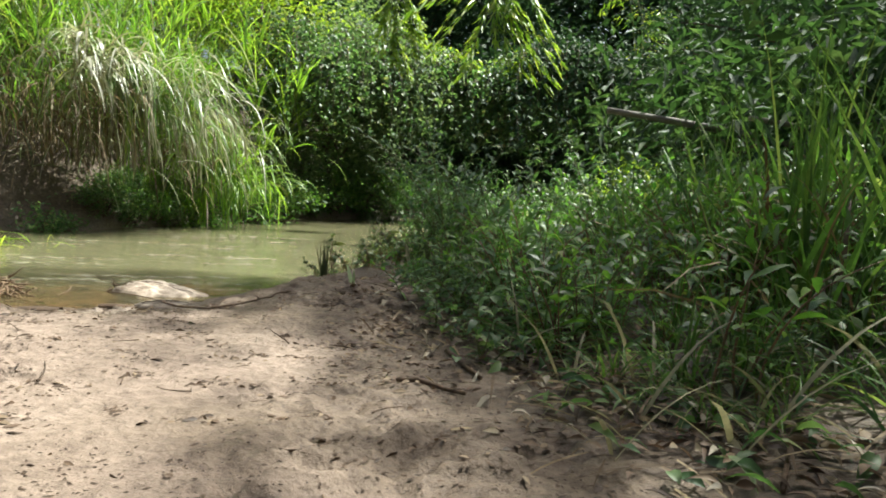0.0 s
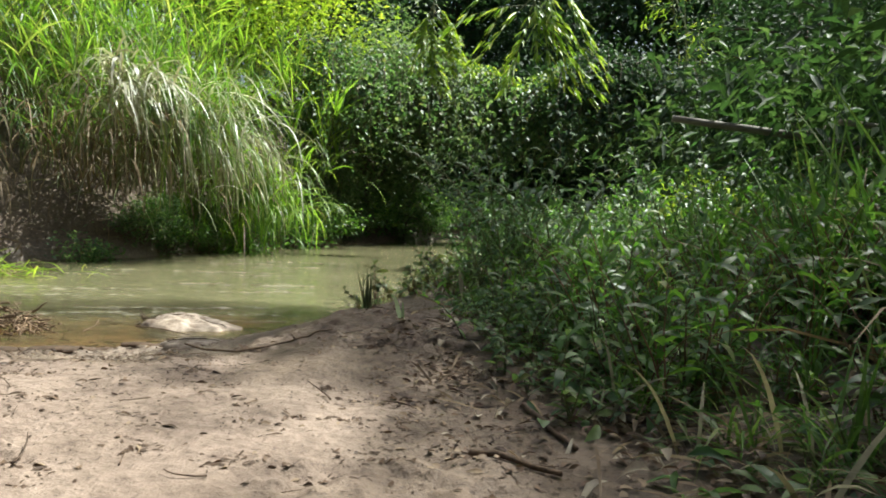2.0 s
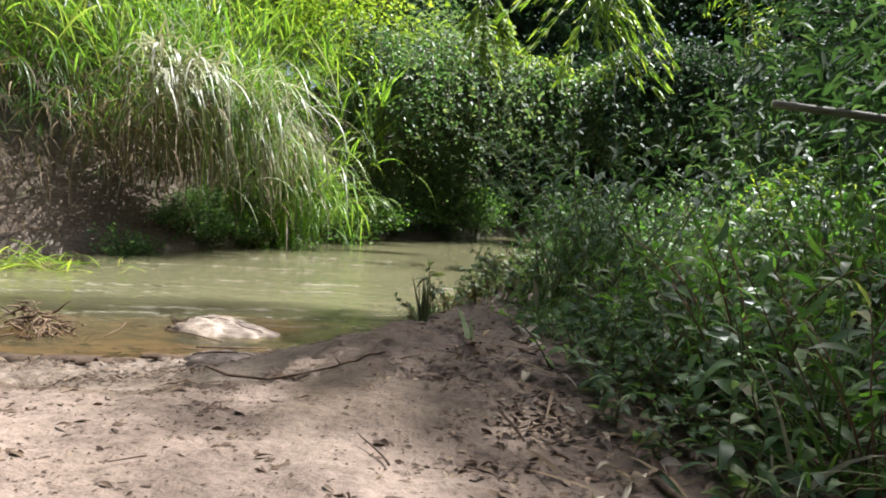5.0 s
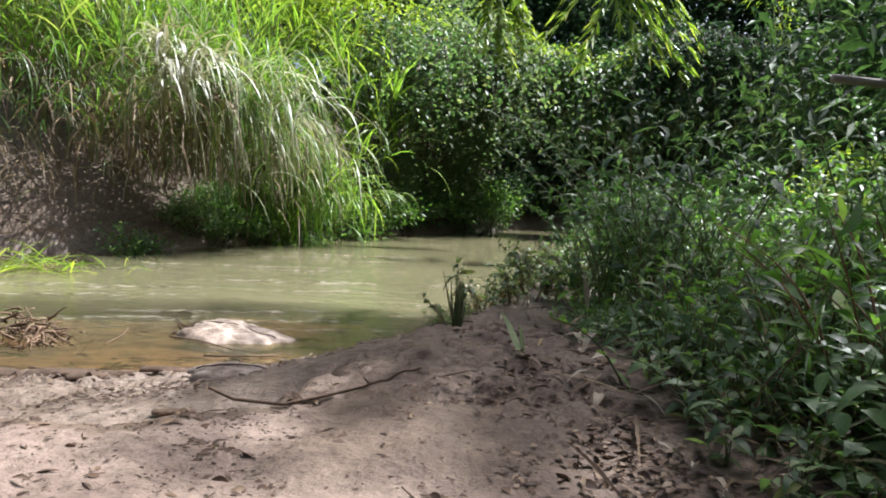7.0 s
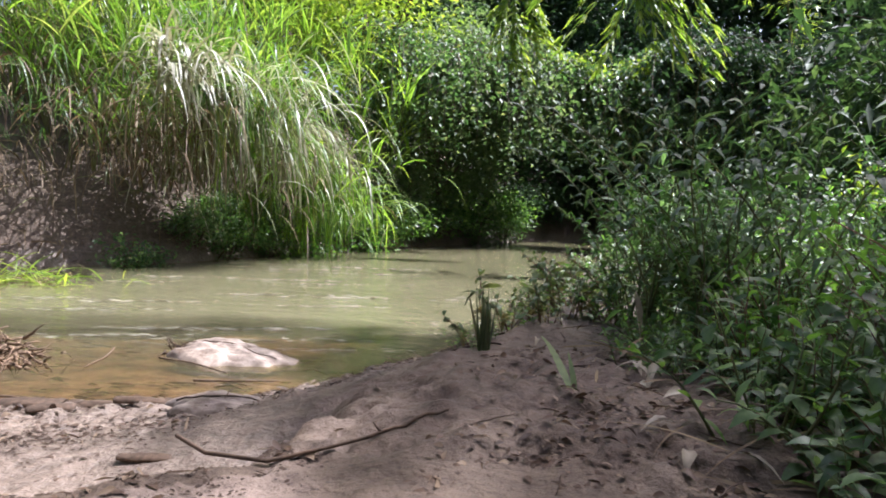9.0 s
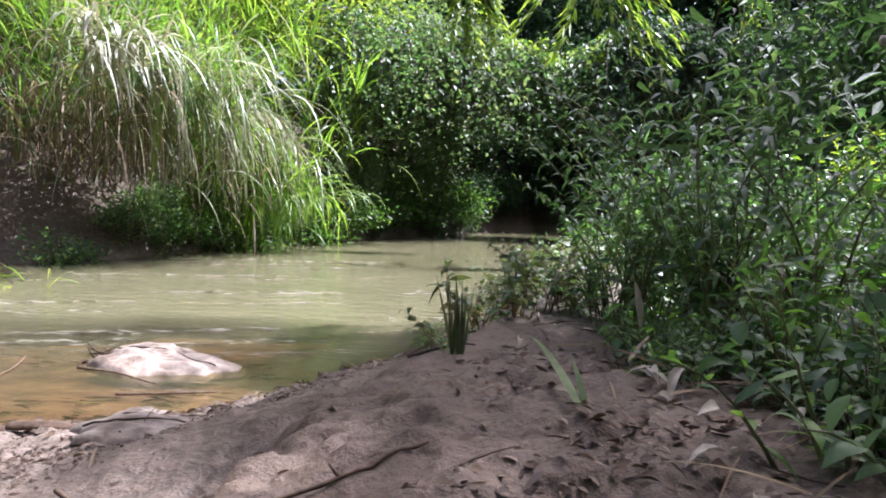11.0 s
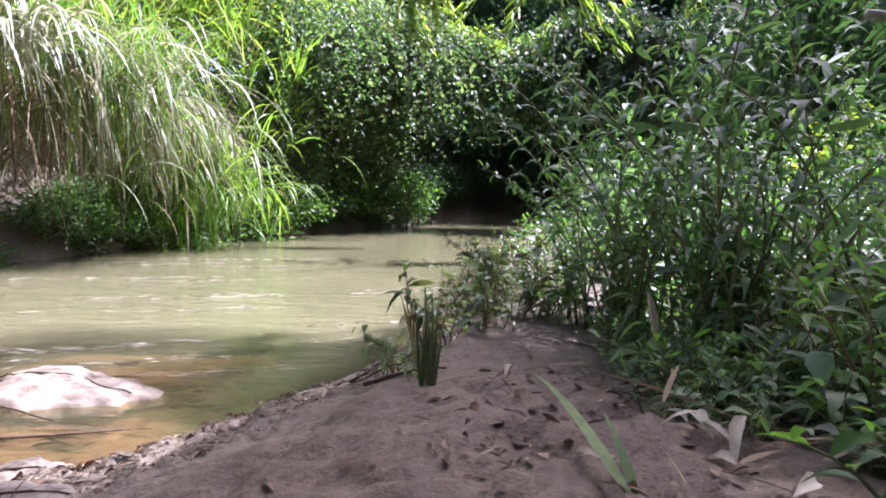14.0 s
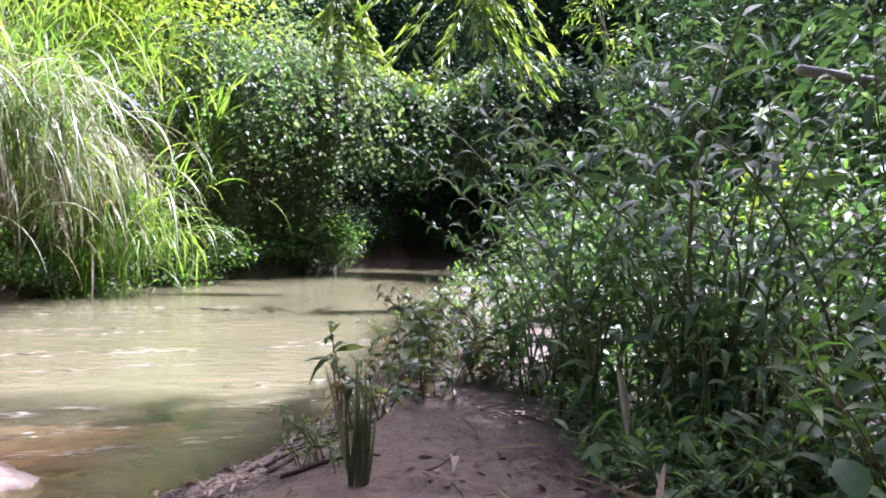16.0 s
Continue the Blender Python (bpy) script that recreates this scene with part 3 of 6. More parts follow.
def reed(name, label, tall, stalks, per, blade, width, mat, lean=(0, 0), spread=0.25, droop=0.7, group="", dry=0.35, foot_at=0.25):
    """A stand of tall cane grass: jointed stalks with long arching blades."""
    ob = thing(name, label, "tall grass", group)
    paths, P, D, P2, D2 = [], [], [], [], []
    for k in range(stalks):
        f = rng.normal(0, spread, 2)
        h = tall * rng.uniform(0.55, 1.0)
        pts = curve_path((f[0], f[1], -0.15), (lean[0] + rng.normal(0, 0.16), lean[1] + rng.normal(0, 0.16), 1), h, 0.4, 0.25, 9, 0.03)
        paths.append((pts, 0.008, 0.003))
        ts = np.sort(rng.uniform(foot_at, 1.0, per))
        p, d = along(pts, ts)
        w = around(per, 0.75, 0.25)
        P.append(p), D.append(unit(w + 0.5 * d))
        m = int(per * dry)
        if m:
            p, d = along(pts, np.sort(rng.uniform(0.08, 0.7, m)))
            P2.append(p), D2.append(unit(around(m, 0.1, 0.4)))
    P, D = np.concatenate(P), np.concatenate(D)
    n = len(P)
    for path in paths:
        part("stalk", tubes([path], 5), M_CULM, ob, smooth=True)
    leafage_part("foliage", blades(P, D, blade * rng.uniform(0.5, 1.1, n), width * rng.uniform(0.6, 1.2, n), droop * rng.uniform(0.5, 1.4, n)), mat, ob)
    if P2:
        P2, D2 = np.concatenate(P2), np.concatenate(D2)
        n = len(P2)
        leafage_part("dry_foliage", blades(P2, D2, blade * rng.uniform(0.4, 0.9, n), width * rng.uniform(0.5, 1.0, n), droop * 1.6), M_DRY, ob, "withered straw-brown blades hanging down")
    return ob


def bush(name, label, category, size, clumps, per, leaf, width, mat, trunk=0.02, stem_mat=None, limbs=True, lift=0.15, group="", foot=0.0, hang=0.0, hollow=0.55, puff=0.30):
    """A woody plant: trunk, limbs to the clumps, and clumps of leaves in an uneven crown. size: half widths and the crown's height; its foot is at the origin."""
    ob = thing(name, label, category, group)
    sx, sy, sz = size
    c = unit(rng.normal(0, 1, (clumps, 3))) * rng.uniform(hollow, 1.0, (clumps, 1))
    c *= (1 + 0.35 * rng.normal(0, 1, (clumps, 1)) * 0.6)
    C = np.stack([c[:, 0] * sx, c[:, 1] * sy, foot + (0.5 + 0.5 * c[:, 2]) * (sz - foot)], 1)
    C[:, 2] = np.maximum(C[:, 2], 0.05)
    if limbs:
        mains = max(3, clumps // 8)
        top = foot + (sz - foot) * 0.55
        tr = curve_path((0, 0, -0.15), (rng.normal(0, 0.12), rng.normal(0, 0.12), 1), top + 0.15, 0.3, 0, 8, 0.04)
        part("trunk", tubes([(tr, trunk, trunk * 0.45)], 8), stem_mat or M_BARK, ob, smooth=True)
        paths = []
        for k in rng.choice(clumps, min(clumps, 16), replace=False):
            a, _ = along(tr, np.array([rng.uniform(0.3, 1.0)]))
            mid = (a[0] + C[k]) / 2 + rng.normal(0, 0.06 * sz, 3) + np.array([0, 0, 0.06 * sz])
            q = np.linspace(0, 1, 7)[:, None]
            pts = (1 - q) ** 2 * a[0] + 2 * q * (1 - q) * mid + q * q * C[k]
            paths.append((pts, trunk * 0.4, trunk * 0.08))
        for path in paths:
            part("limb", tubes([path], 5), stem_mat or M_BARK, ob, smooth=True)
    n = clumps * per
    spread = puff * (sx * sy * sz) ** (1 / 3)
    off = rng.normal(0, 1, (n, 3)) * np.array([1, 1, 0.7]) * spread * rng.uniform(0.4, 1.1, (n, 1))
    P = np.repeat(C, per, 0) + off
    P[:, 2] = np.maximum(P[:, 2], 0.02)
    D = unit(around(n, lift, 0.5) + 0.5 * unit(off) - np.array([0, 0, hang]))
    leafage_part("crown", small_leaves(P, D, leaf * rng.uniform(0.6, 1.2, n), width * rng.uniform(0.7, 1.2, n)), mat, ob)
    return ob


def at(x, y, turn=None, size=1.0, sink=0.0, tip=(0, 0)):
    turn = rng.uniform(0, 360) if turn is None else turn
    return pose(x, y, zat(x, y) - sink, tip[0], tip[1], turn) @ Matrix.Scale(size, 4)


def put(ob, m):
    ob.matrix_basis = m
    return ob


# ---- far bank: tall cane grass, bushes, trees ----
reed_a = reed("cane_grass", "tall sunlit green cane grass on the far bank", 2.6, 26, 12, 0.75, 0.018, M_GRASS, (0.1, -0.1), 0.3, group="cane grass on the far bank")
reed_b = reed("cane_grass", "tall sunlit green cane grass on the far bank", 2.3, 22, 13, 0.85, 0.02, M_GRASS, (0.2, -0.2), 0.28, 0.9, group="cane grass on the far bank", dry=0.6)
reed_c = reed("cane_grass", "bright yellow-green cane grass on the far bank", 2.4, 22, 12, 0.7, 0.02, M_BRIGHT, (0.1, 0.0), 0.3, group="cane grass on the far bank")
put(reed_a, at(-4.6, 7.0))
put(reed_b, at(-4.25, 6.95, 0, 0.9))
put(reed_c, at(-4.3, 8.3))
for ob, x, y, s in ((reed_a, -4.25, 7.7, 0.95), (reed_c, -5.3, 7.3, 1.1), (reed_a, -5.6, 7.6, 0.9), (reed_b, -4.9, 7.8, 1.1), (reed_c, -4.7, 9.0, 1.2), (reed_c, -6.3, 7.6, 1.1),
                    (reed_a, -5.6, 8.2, 1.2), (reed_c, -4.3, 9.8, 1.0), (reed_a, -4.6, 10.6, 1.2), (reed_c, -6.6, 8.0, 1.2), (reed_a, -7.4, 7.6, 1.1), (reed_c, -5.4, 9.8, 1.3), (reed_a, -4.0, 8.6, 0.8)):
    copy_thing(ob, at(x, y, rng.uniform(-40, 40), s))
fountain = reed("fountain_reed", "bright green fountain of broad reed blades", 2.4, 20, 13, 0.8, 0.03, M_BRIGHT, (0, 0), 0.09, 0.5, dry=0.1, foot_at=0.45)
put(fountain, at(-3.05, 9.95, 0))


def overhang(name, label, x, y, z, count, reach, length, mat, width=0.014, loose=1.0):
    """Grass that has toppled over the bank's edge and hangs towards the water."""
    ob = thing(name, label, "hanging grass")
    foot = np.stack([rng.normal(0, 0.35, count), rng.normal(0, 0.25, count), rng.normal(0, 0.22, count)], 1) * loose
    d = unit(np.stack([rng.normal(0.55, 0.45, count), rng.normal(-0.55, 0.4, count), rng.normal(0.35, 0.3, count)], 1) * reach)
    leafage_part("foliage", blades(foot, d, length * rng.uniform(0.5, 1.15, count), width * rng.uniform(0.5, 1.3, count), rng.uniform(0.9, 1.8, count), 8), mat, ob)
    stems = [curve_path(foot[k] - d[k] * 0.1 - np.array([0, 0, 0.25]), d[k] + np.array([0, 0, 0.4]), length * 0.8, 0.3, 1.2, 8, 0.03) for k in range(0, count, 12)]
    for s in stems:
        part("stalk", tubes([(s, 0.006, 0.002)], 4), M_CULM, ob, smooth=True)
    ob.location = (x, y, z)
    return ob


overhang("bleached_grass", "pale bleached grass plume hanging over the bank edge", -3.4, 6.1, 1.38, 90, 1.0, 0.9, M_BLEACH_GLARE, 0.02, 0.5)
overhang("bleached_grass", "pale bleached grass drooping towards the stream", -3.1, 7.1, 1.3, 95, 1.25, 1.15, M_BLEACH_GLARE, 0.016, 0.75)
overhang("hanging_grass", "long green grass mixed into the bleached plume", -3.15, 7.0, 1.2, 130, 1.1, 1.15, M_GRASS, 0.014, 0.8)
overhang("hanging_grass", "withered brown grass over the earth bank", -4.55, 6.0, 0.75, 70, 0.7, 0.7, M_DRY, 0.012, 1.1)
overhang("hanging_grass", "withered brown grass over the earth bank", -5.1, 5.9, 0.6, 60, 0.7, 0.7, M_DRY, 0.012, 1.1)
overhang("hanging_grass", "dull green grass over the earth bank", -4.8, 6.2, 1.15, 130, 0.7, 0.7, M_GRASS2, 0.012, 1.1)
overhang("hanging_grass", "green grass hanging over the undercut bank", -3.75, 6.7, 1.2, 60, 0.8, 1.0, M_GRASS)
overhang("hanging_grass", "straw-brown withered grass hanging over the undercut bank", -3.55, 6.5, 1.05, 90, 0.8, 0.9, M_DRY)
overhang("hanging_grass", "green grass leaning low over the water", -2.85, 8.1, 0.5, 260, 0.9, 0.75, M_BRIGHT)
overhang("bleached_grass", "bleached leaf plume on the bank edge, sun glare painted into its white", -3.42, 5.95, 1.45, 26, 0.7, 0.6, M_BLEACH_GLARE, 0.04, 0.35)
overhang("bleached_grass", "bleached leaf plume on the bank edge, sun glare painted into its white", -3.32, 5.95, 1.25, 20, 0.6, 0.5, M_BLEACH_GLARE, 0.04, 0.35)
for x, y, z, kind in ((-3.95, 6.35, 0.9, M_DRY), (-3.5, 6.75, 0.7, M_BLEACH_GLARE), (-3.3, 7.1, 0.75, M_GRASS), (-3.15, 7.5, 0.6, M_DRY), (-2.95, 7.9, 0.85, M_BLEACH_GLARE)):
    name = "withered brown grass trailing down the earth bank" if kind is M_DRY else "green grass trailing down the earth bank" if kind is M_GRASS else "bleached grass trailing down the earth bank"
    overhang("hanging_grass", name, x, y, z, 55, 0.6, 0.75, kind)


def toppled_cane(name, label, starts, ends, canes, per, mats):
    """Cane grass bowed over the bank: leaning stalks with their long leaves hanging straight down from them."""
    ob = thing(name, label, "hanging grass")
    (a0, a1), (b0, b1) = np.array(starts), np.array(ends)
    feet = {m: ([], []) for m in mats}
    for k in range(canes):
        a = a0 + (a1 - a0) * rng.uniform() + rng.normal(0, 0.07, 3)
        b = b0 + (b1 - b0) * rng.uniform() + rng.normal(0, 0.12, 3)
        mid = (a + b) / 2 + np.array([0, 0, 0.28 + 0.12 * rng.normal()])
        q = np.linspace(0, 1, 10)[:, None]
        pts = (1 - q) ** 2 * a + 2 * q * (1 - q) * mid + q * q * b
        part("stalk", tubes([(pts, 0.007, 0.003)], 5), M_CULM, ob, smooth=True)
        p, d = along(pts, rng.uniform(0.1, 1.0, per))
        P, D = feet[mats[k % len(mats)]]
        P.append(p), D.append(unit(d * 0.8 + around(per, -0.3, 0.5) * 0.7))
    for m in mats:
        P, D = np.concatenate(feet[m][0]), np.concatenate(feet[m][1])
        n = len(P)
        leafage_part("foliage", blades(P, D, rng.uniform(0.3, 0.75, n), rng.uniform(0.012, 0.03, n), rng.uniform(1.0, 2.2, n), 8), m, ob)
    return ob


def hanging_stalks(name, label, a, b, count, length, mat):
    """Withered stalks that dangle over a hollow in the bank."""
    a, b = np.array(a), np.array(b)
    P = a + (b - a) * rng.uniform(0, 1, (count, 1)) + rng.normal(0, 0.1, (count, 3))
    D = unit(np.stack([rng.normal(0.12, 0.16, count), rng.normal(-0.1, 0.14, count), -np.ones(count)], 1))
    return tagged(new(name, raw_mesh(name, *blades(P, D, length * rng.uniform(0.45, 1.1, count), rng.uniform(0.006, 0.013, count), rng.uniform(0.1, 0.5, count), 6), mat)), label, "hanging grass", kind="stuff")


toppled_cane("toppled_cane", "sun-bleached cane grass toppled over the bank edge", ((-3.75, 6.2, 1.45), (-3.5, 6.9, 1.5)), ((-3.15, 6.2, 0.95), (-2.6, 7.9, 0.75)), 16, 17, (M_BLEACH_GLARE, M_BLEACH_GLARE, M_GRASS))
toppled_cane("toppled_cane", "green cane grass drooping low over the water", ((-3.3, 7.3, 1.1), (-3.0, 8.3, 1.0)), ((-2.9, 7.4, 0.35), (-2.6, 8.8, 0.3)), 14, 15, (M_BRIGHT, M_GRASS))
hanging_stalks("hanging_stalks", "withered brown stalks dangling over the hollow bank", (-4.4, 6.6, 1.25), (-3.2, 6.6, 1.15), 110, 1.0, M_DRY)
hanging_stalks("hanging_stalks", "pale dry stalks dangling over the hollow bank", (-3.7, 6.3, 1.25), (-3.0, 7.2, 1.0), 60, 0.85, M_STRAW)
ferny = bush("bank_bush", "bright yellow-green leafy bush among the grass", "bush", (0.3, 0.25, 0.95), 26, 20, 0.14, 0.05, M_YELLOW, 0.012, foot=0.5)
put(ferny, at(-3.45, 8.0, None, 1.15))
copy_thing(ferny, at(-3.2, 8.5, None, 0.85))

bank_bush = bush("bank_bush", "low grey-green bush at the water's edge", "bush", (0.28, 0.22, 0.42), 34, 26, 0.05, 0.024, M_WEED2, 0.012, group="low bushes along the water")
put(bank_bush, at(-3.75, 6.05))
low_bush = bush("bank_bush", "low leafy green bush at the water's edge", "bush", (0.4, 0.3, 0.5), 40, 28, 0.06, 0.026, M_WEED, 0.012, group="low bushes along the water")
put(low_bush, at(-3.1, 8.0))
for ob, x, y, s in ((low_bush, -2.9, 9.0, 1.1), (low_bush, -2.75, 9.8, 1.2), (bank_bush, -2.45, 10.7, 1.2), (low_bush, -2.3, 11.2, 1.4), (bank_bush, -3.5, 7.0, 0.9), (low_bush, -2.0, 12.0, 1.5),
                    (low_bush, -1.5, 13.5, 0.9), (bank_bush, -1.6, 12.9, 1.4), (low_bush, -1.75, 12.8, 1.5), (bank_bush, -3.35, 7.6, 0.9), (bank_bush, -3.62, 6.7, 1.0), (low_bush, -3.5, 7.25, 0.7), (bank_bush, -3.2, 8.3, 1.0), (bank_bush, -2.65, 10.2, 1.0)):
    copy_thing(ob, at(x, y, None, s))

for k in range(24):
    u = rng.uniform(0.3, 1)
    x = float(np.interp(u, [0, 0.2, 0.4, 0.7, 1], [-4.5, -3.75, -3.5, -3.0, -2.2])) - rng.uniform(0.05, 0.3)
    y = float(np.interp(u, [0, 0.2, 0.4, 0.7, 1], [5.35, 6.2, 7.3, 8.9, 11.3])) + rng.uniform(0.0, 0.2)
    copy_thing(bank_bush if k % 3 else low_bush, at(x, y, None, rng.uniform(0.4, 0.75)))
bright_tuft = tuft("grass_tuft", "bright lime-green grass tuft on the far bank slope", 0.5, 60, 0.012, M_BRIGHT, spread=0.09, lift=1.0, droop=0.9, dry=8, group="grass tufts on the far bank")
put(bright_tuft, at(-3.25, 7.9))
for k in range(20):
    u = rng.uniform(0, 1)
    x = float(np.interp(u, [0, 0.5, 1], [-3.5, -3.05, -2.5])) - rng.uniform(0.08, 0.45)
    y = float(np.interp(u, [0, 0.5, 1], [7.3, 8.8, 10.4])) + rng.uniform(-0.1, 0.2)
    copy_thing(bright_tuft, at(x, y, None, rng.uniform(0.7, 1.2)))
# dead twigs and straw strewn along the far waterline
n = 520
u = rng.uniform(0, 1, n)
sx = np.interp(u, [0, 0.2, 0.4, 0.7, 1], [-4.5, -3.72, -3.46, -2.98, -2.1]) + rng.normal(-0.06, 0.08, n)
sy = np.interp(u, [0, 0.2, 0.4, 0.7, 1], [5.3, 6.2, 7.3, 8.8, 11.3]) + rng.normal(0, 0.06, n)
foot = np.stack([sx, sy, np.maximum(height(sx, sy), WATER) + 0.01], 1)
tagged(new("bank_straw", raw_mesh("bank_straw", *blades(foot, around(n, 0.25, 0.4), rng.uniform(0.08, 0.32, n), rng.uniform(0.006, 0.014, n), rng.uniform(0.1, 0.6, n), 5), M_DRY)), "dead twigs and straw along the far waterline", "litter", kind="stuff")

# small-leaved trees behind the reeds
tree_a = put(bush("tree", "small-leaved dark green tree leaning over the stream", "tree", (0.75, 0.75, 3.2), 110, 60, 0.085, 0.042, M_TREE, 0.05, group="trees by the stream"), at(-2.35, 11.3))
tree_b = put(bush("tree", "yellow-green tree behind the reeds, sunlight partly put into its leaf colour", "tree", (1.3, 1.2, 3.6), 90, 60, 0.11, 0.05, M_YELLOW, 0.06, foot=1.2, group="trees by the stream"), at(-3.6, 11.3))
copy_thing(tree_a, at(-2.4, 13.2, 80, 1.1))
copy_thing(tree_a, at(-3.05, 10.5, 200, 0.55))
copy_thing(tree_a, at(-1.85, 11.9, 140, 0.5))
copy_thing(tree_a, at(-2.6, 10.5, 20, 0.36))
copy_thing(tree_b, at(-5.4, 12.4, 120, 1.3))
copy_thing(tree_b, at(-7.2, 10.4, 200, 1.3))


def vine_curtain(name, label, x0, x1, y, top, strands, length, mat, leaf=0.1):
    """Creepers that lie over a thicket and hang in strands."""
    ob = thing(name, label, "vine thicket")
    paths, P = [], []
    for k in range(strands):
        u = rng.uniform(0, 1)
        x = x0 + (x1 - x0) * u
        z = top + 0.18 * math.sin(u * 7) + rng.normal(0, 0.06)
        p = np.array([x, y + rng.normal(0, 0.3), z + 0.1 * rng.normal()])
        L = length * (0.35 + 0.75 * rng.uniform()) * (0.75 + 0.5 * abs(2 * u - 1))
        pts = curve_path(p, (rng.normal(0, 0.3), -0.5, 0.3), L, 0.2, 3.2, 9, 0.08)
        paths.append((pts, 0.006, 0.002))
        q, _ = along(pts, rng.uniform(0, 1, int(34 * L / 1.2)))
        P.append(q + rng.normal(0, 0.07, q.shape))
    P = np.concatenate(P)
    n = len(P)
    leafage(part("creeper", tubes(paths, 4), M_TWIG, ob, smooth=True))
    leafage_part("foliage", small_leaves(P, unit(around(n, -0.2, 0.5) + np.array([0, -0.5, -0.3])), leaf * rng.uniform(0.6, 1.2, n), 0.72 * leaf * rng.uniform(0.7, 1.1, n)), mat, ob)
    return ob


vine_curtain("vine_thicket", "vine-covered thicket arching over the stream", -1.7, 1.1, 13.2, 2.65, 420, 1.9, M_WEED2)
# yellow leaves paint the sunlit top edge of the thicket
vine_curtain("vine_thicket", "creepers along the thicket top, sunlight put into their yellow leaf colour", -1.8, 1.0, 12.95, 2.78, 240, 0.55, M_YELLOW)
vine_curtain("vine_thicket", "creepers hanging over the shaded stream bank", -2.4, -1.3, 12.4, 2.9, 150, 2.2, M_TREE)
vine_curtain("vine_thicket", "creepers trailing over the small-leaved tree", -3.1, -1.8, 10.75, 2.5, 110, 1.9, M_WEED2, 0.08)
# shade painted by the darker leaf of the same creepers
vine_curtain("vine_thicket", "creepers over the far shore, shade put into their dark leaf colour", 0.8, 3.6, 12.6, 2.8, 260, 2.2, M_DARK)

# the wood behind, its shade put into the dark leaf colour
wood = bush("forest_tree", "dense forest tree, shade put into its dark leaf colour", "tree", (2.6, 2.4, 8.5), 120, 75, 0.26, 0.13, M_DARK, 0.16, foot=0.6, group="dark wood behind the stream")
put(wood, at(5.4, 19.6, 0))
# copies at y under 4 are unseen, added to hold back sky light
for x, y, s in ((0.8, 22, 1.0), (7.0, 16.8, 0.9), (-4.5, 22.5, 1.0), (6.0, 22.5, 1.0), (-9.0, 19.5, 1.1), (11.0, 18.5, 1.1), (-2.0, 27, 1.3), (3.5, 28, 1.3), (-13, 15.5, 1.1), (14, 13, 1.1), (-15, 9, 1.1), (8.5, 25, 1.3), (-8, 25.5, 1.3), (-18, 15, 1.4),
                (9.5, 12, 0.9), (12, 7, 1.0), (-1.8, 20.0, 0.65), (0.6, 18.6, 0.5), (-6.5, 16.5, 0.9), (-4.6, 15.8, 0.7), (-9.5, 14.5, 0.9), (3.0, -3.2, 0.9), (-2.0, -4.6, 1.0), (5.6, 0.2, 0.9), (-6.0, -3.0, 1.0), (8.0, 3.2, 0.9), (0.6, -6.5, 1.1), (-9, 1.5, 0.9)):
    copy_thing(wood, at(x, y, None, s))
thicket = bush("thicket", "leafy thicket on the far shore, shade put into its dark leaf colour", "bush", (0.9, 0.7, 2.4), 70, 55, 0.13, 0.06, M_DARK, 0.03, group="thicket behind the vines", hollow=0.2)
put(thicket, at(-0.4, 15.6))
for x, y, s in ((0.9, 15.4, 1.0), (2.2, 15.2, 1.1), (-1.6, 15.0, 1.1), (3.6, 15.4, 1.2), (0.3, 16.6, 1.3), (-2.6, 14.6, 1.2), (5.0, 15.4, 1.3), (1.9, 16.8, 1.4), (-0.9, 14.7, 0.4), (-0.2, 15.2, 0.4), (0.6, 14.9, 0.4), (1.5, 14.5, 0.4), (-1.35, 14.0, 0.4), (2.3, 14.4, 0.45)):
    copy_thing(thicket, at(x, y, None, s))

# ---- bamboo over the stream ----


def bamboo(name, label, x, y, culms, tall, lean, crown):
    ob = thing(name, label, "bamboo")
    base = np.array([x, y, zat(x, y) - 0.1])
    paths, twigs, P, D = [], [], [], []
    for k in range(culms):
        f = np.array([rng.normal(0, 0.25), rng.normal(0, 0.25), 0])
        pts = curve_path(f, (lean[0] * rng.uniform(0.4, 1.2), lean[1] * rng.uniform(0.4, 1.2), 1), tall * rng.uniform(0.75, 1.0), 0.2, 0.9, 14, 0.015)
        paths.append((pts, 0.03, 0.006))
        for t in np.linspace(0.35, 1.0, crown):
            p, d = along(pts, np.array([t]))
            br = curve_path(p[0], unit(around(1, 0.25, 0.3)[0] + 0.4 * d[0]), rng.uniform(0.5, 1.1), 0.3, 1.1, 7, 0.06)
            twigs.append((br, 0.005, 0.0015))
            q, e = along(br, rng.uniform(0.25, 1.0, 26))
            P.append(q + rng.normal(0, 0.09, q.shape)), D.append(unit(e + around(26, -0.5, 0.4)))
    for path in paths:
        part("culm", tubes([path], 7), M_CULM, ob, smooth=True)
    leafage(part("twig", tubes(twigs, 4), M_CULM, ob, smooth=True))
    P, D = np.concatenate(P), np.concatenate(D)
    n = len(P)
    leafage_part("foliage", small_leaves(P, D, rng.uniform(0.11, 0.2, n), rng.uniform(0.018, 0.028, n), 0.1), M_BAMBOO, ob)
    ob.location = base
    return ob


bamboo("bamboo", "tall bamboo clump arching over the stream", 3.4, 12.6, 5, 7.5, (-0.12, -0.12), 7)
rng = np.random.default_rng(21)
# unseen high crowns, added so that their shadows fall on spit and water
shade_tree = bush("tree", "unseen tree added to shade the sand bar", "tree", (0.36, 0.42, 9.2), 24, 60, 0.15, 0.075, M_TREE, 0.03, foot=8.0, group="trees on the near bank", hollow=0.1, puff=0.11)
put(shade_tree, at(4.4, 6.5, 0, 1.0, 0.0, (0, -7)))
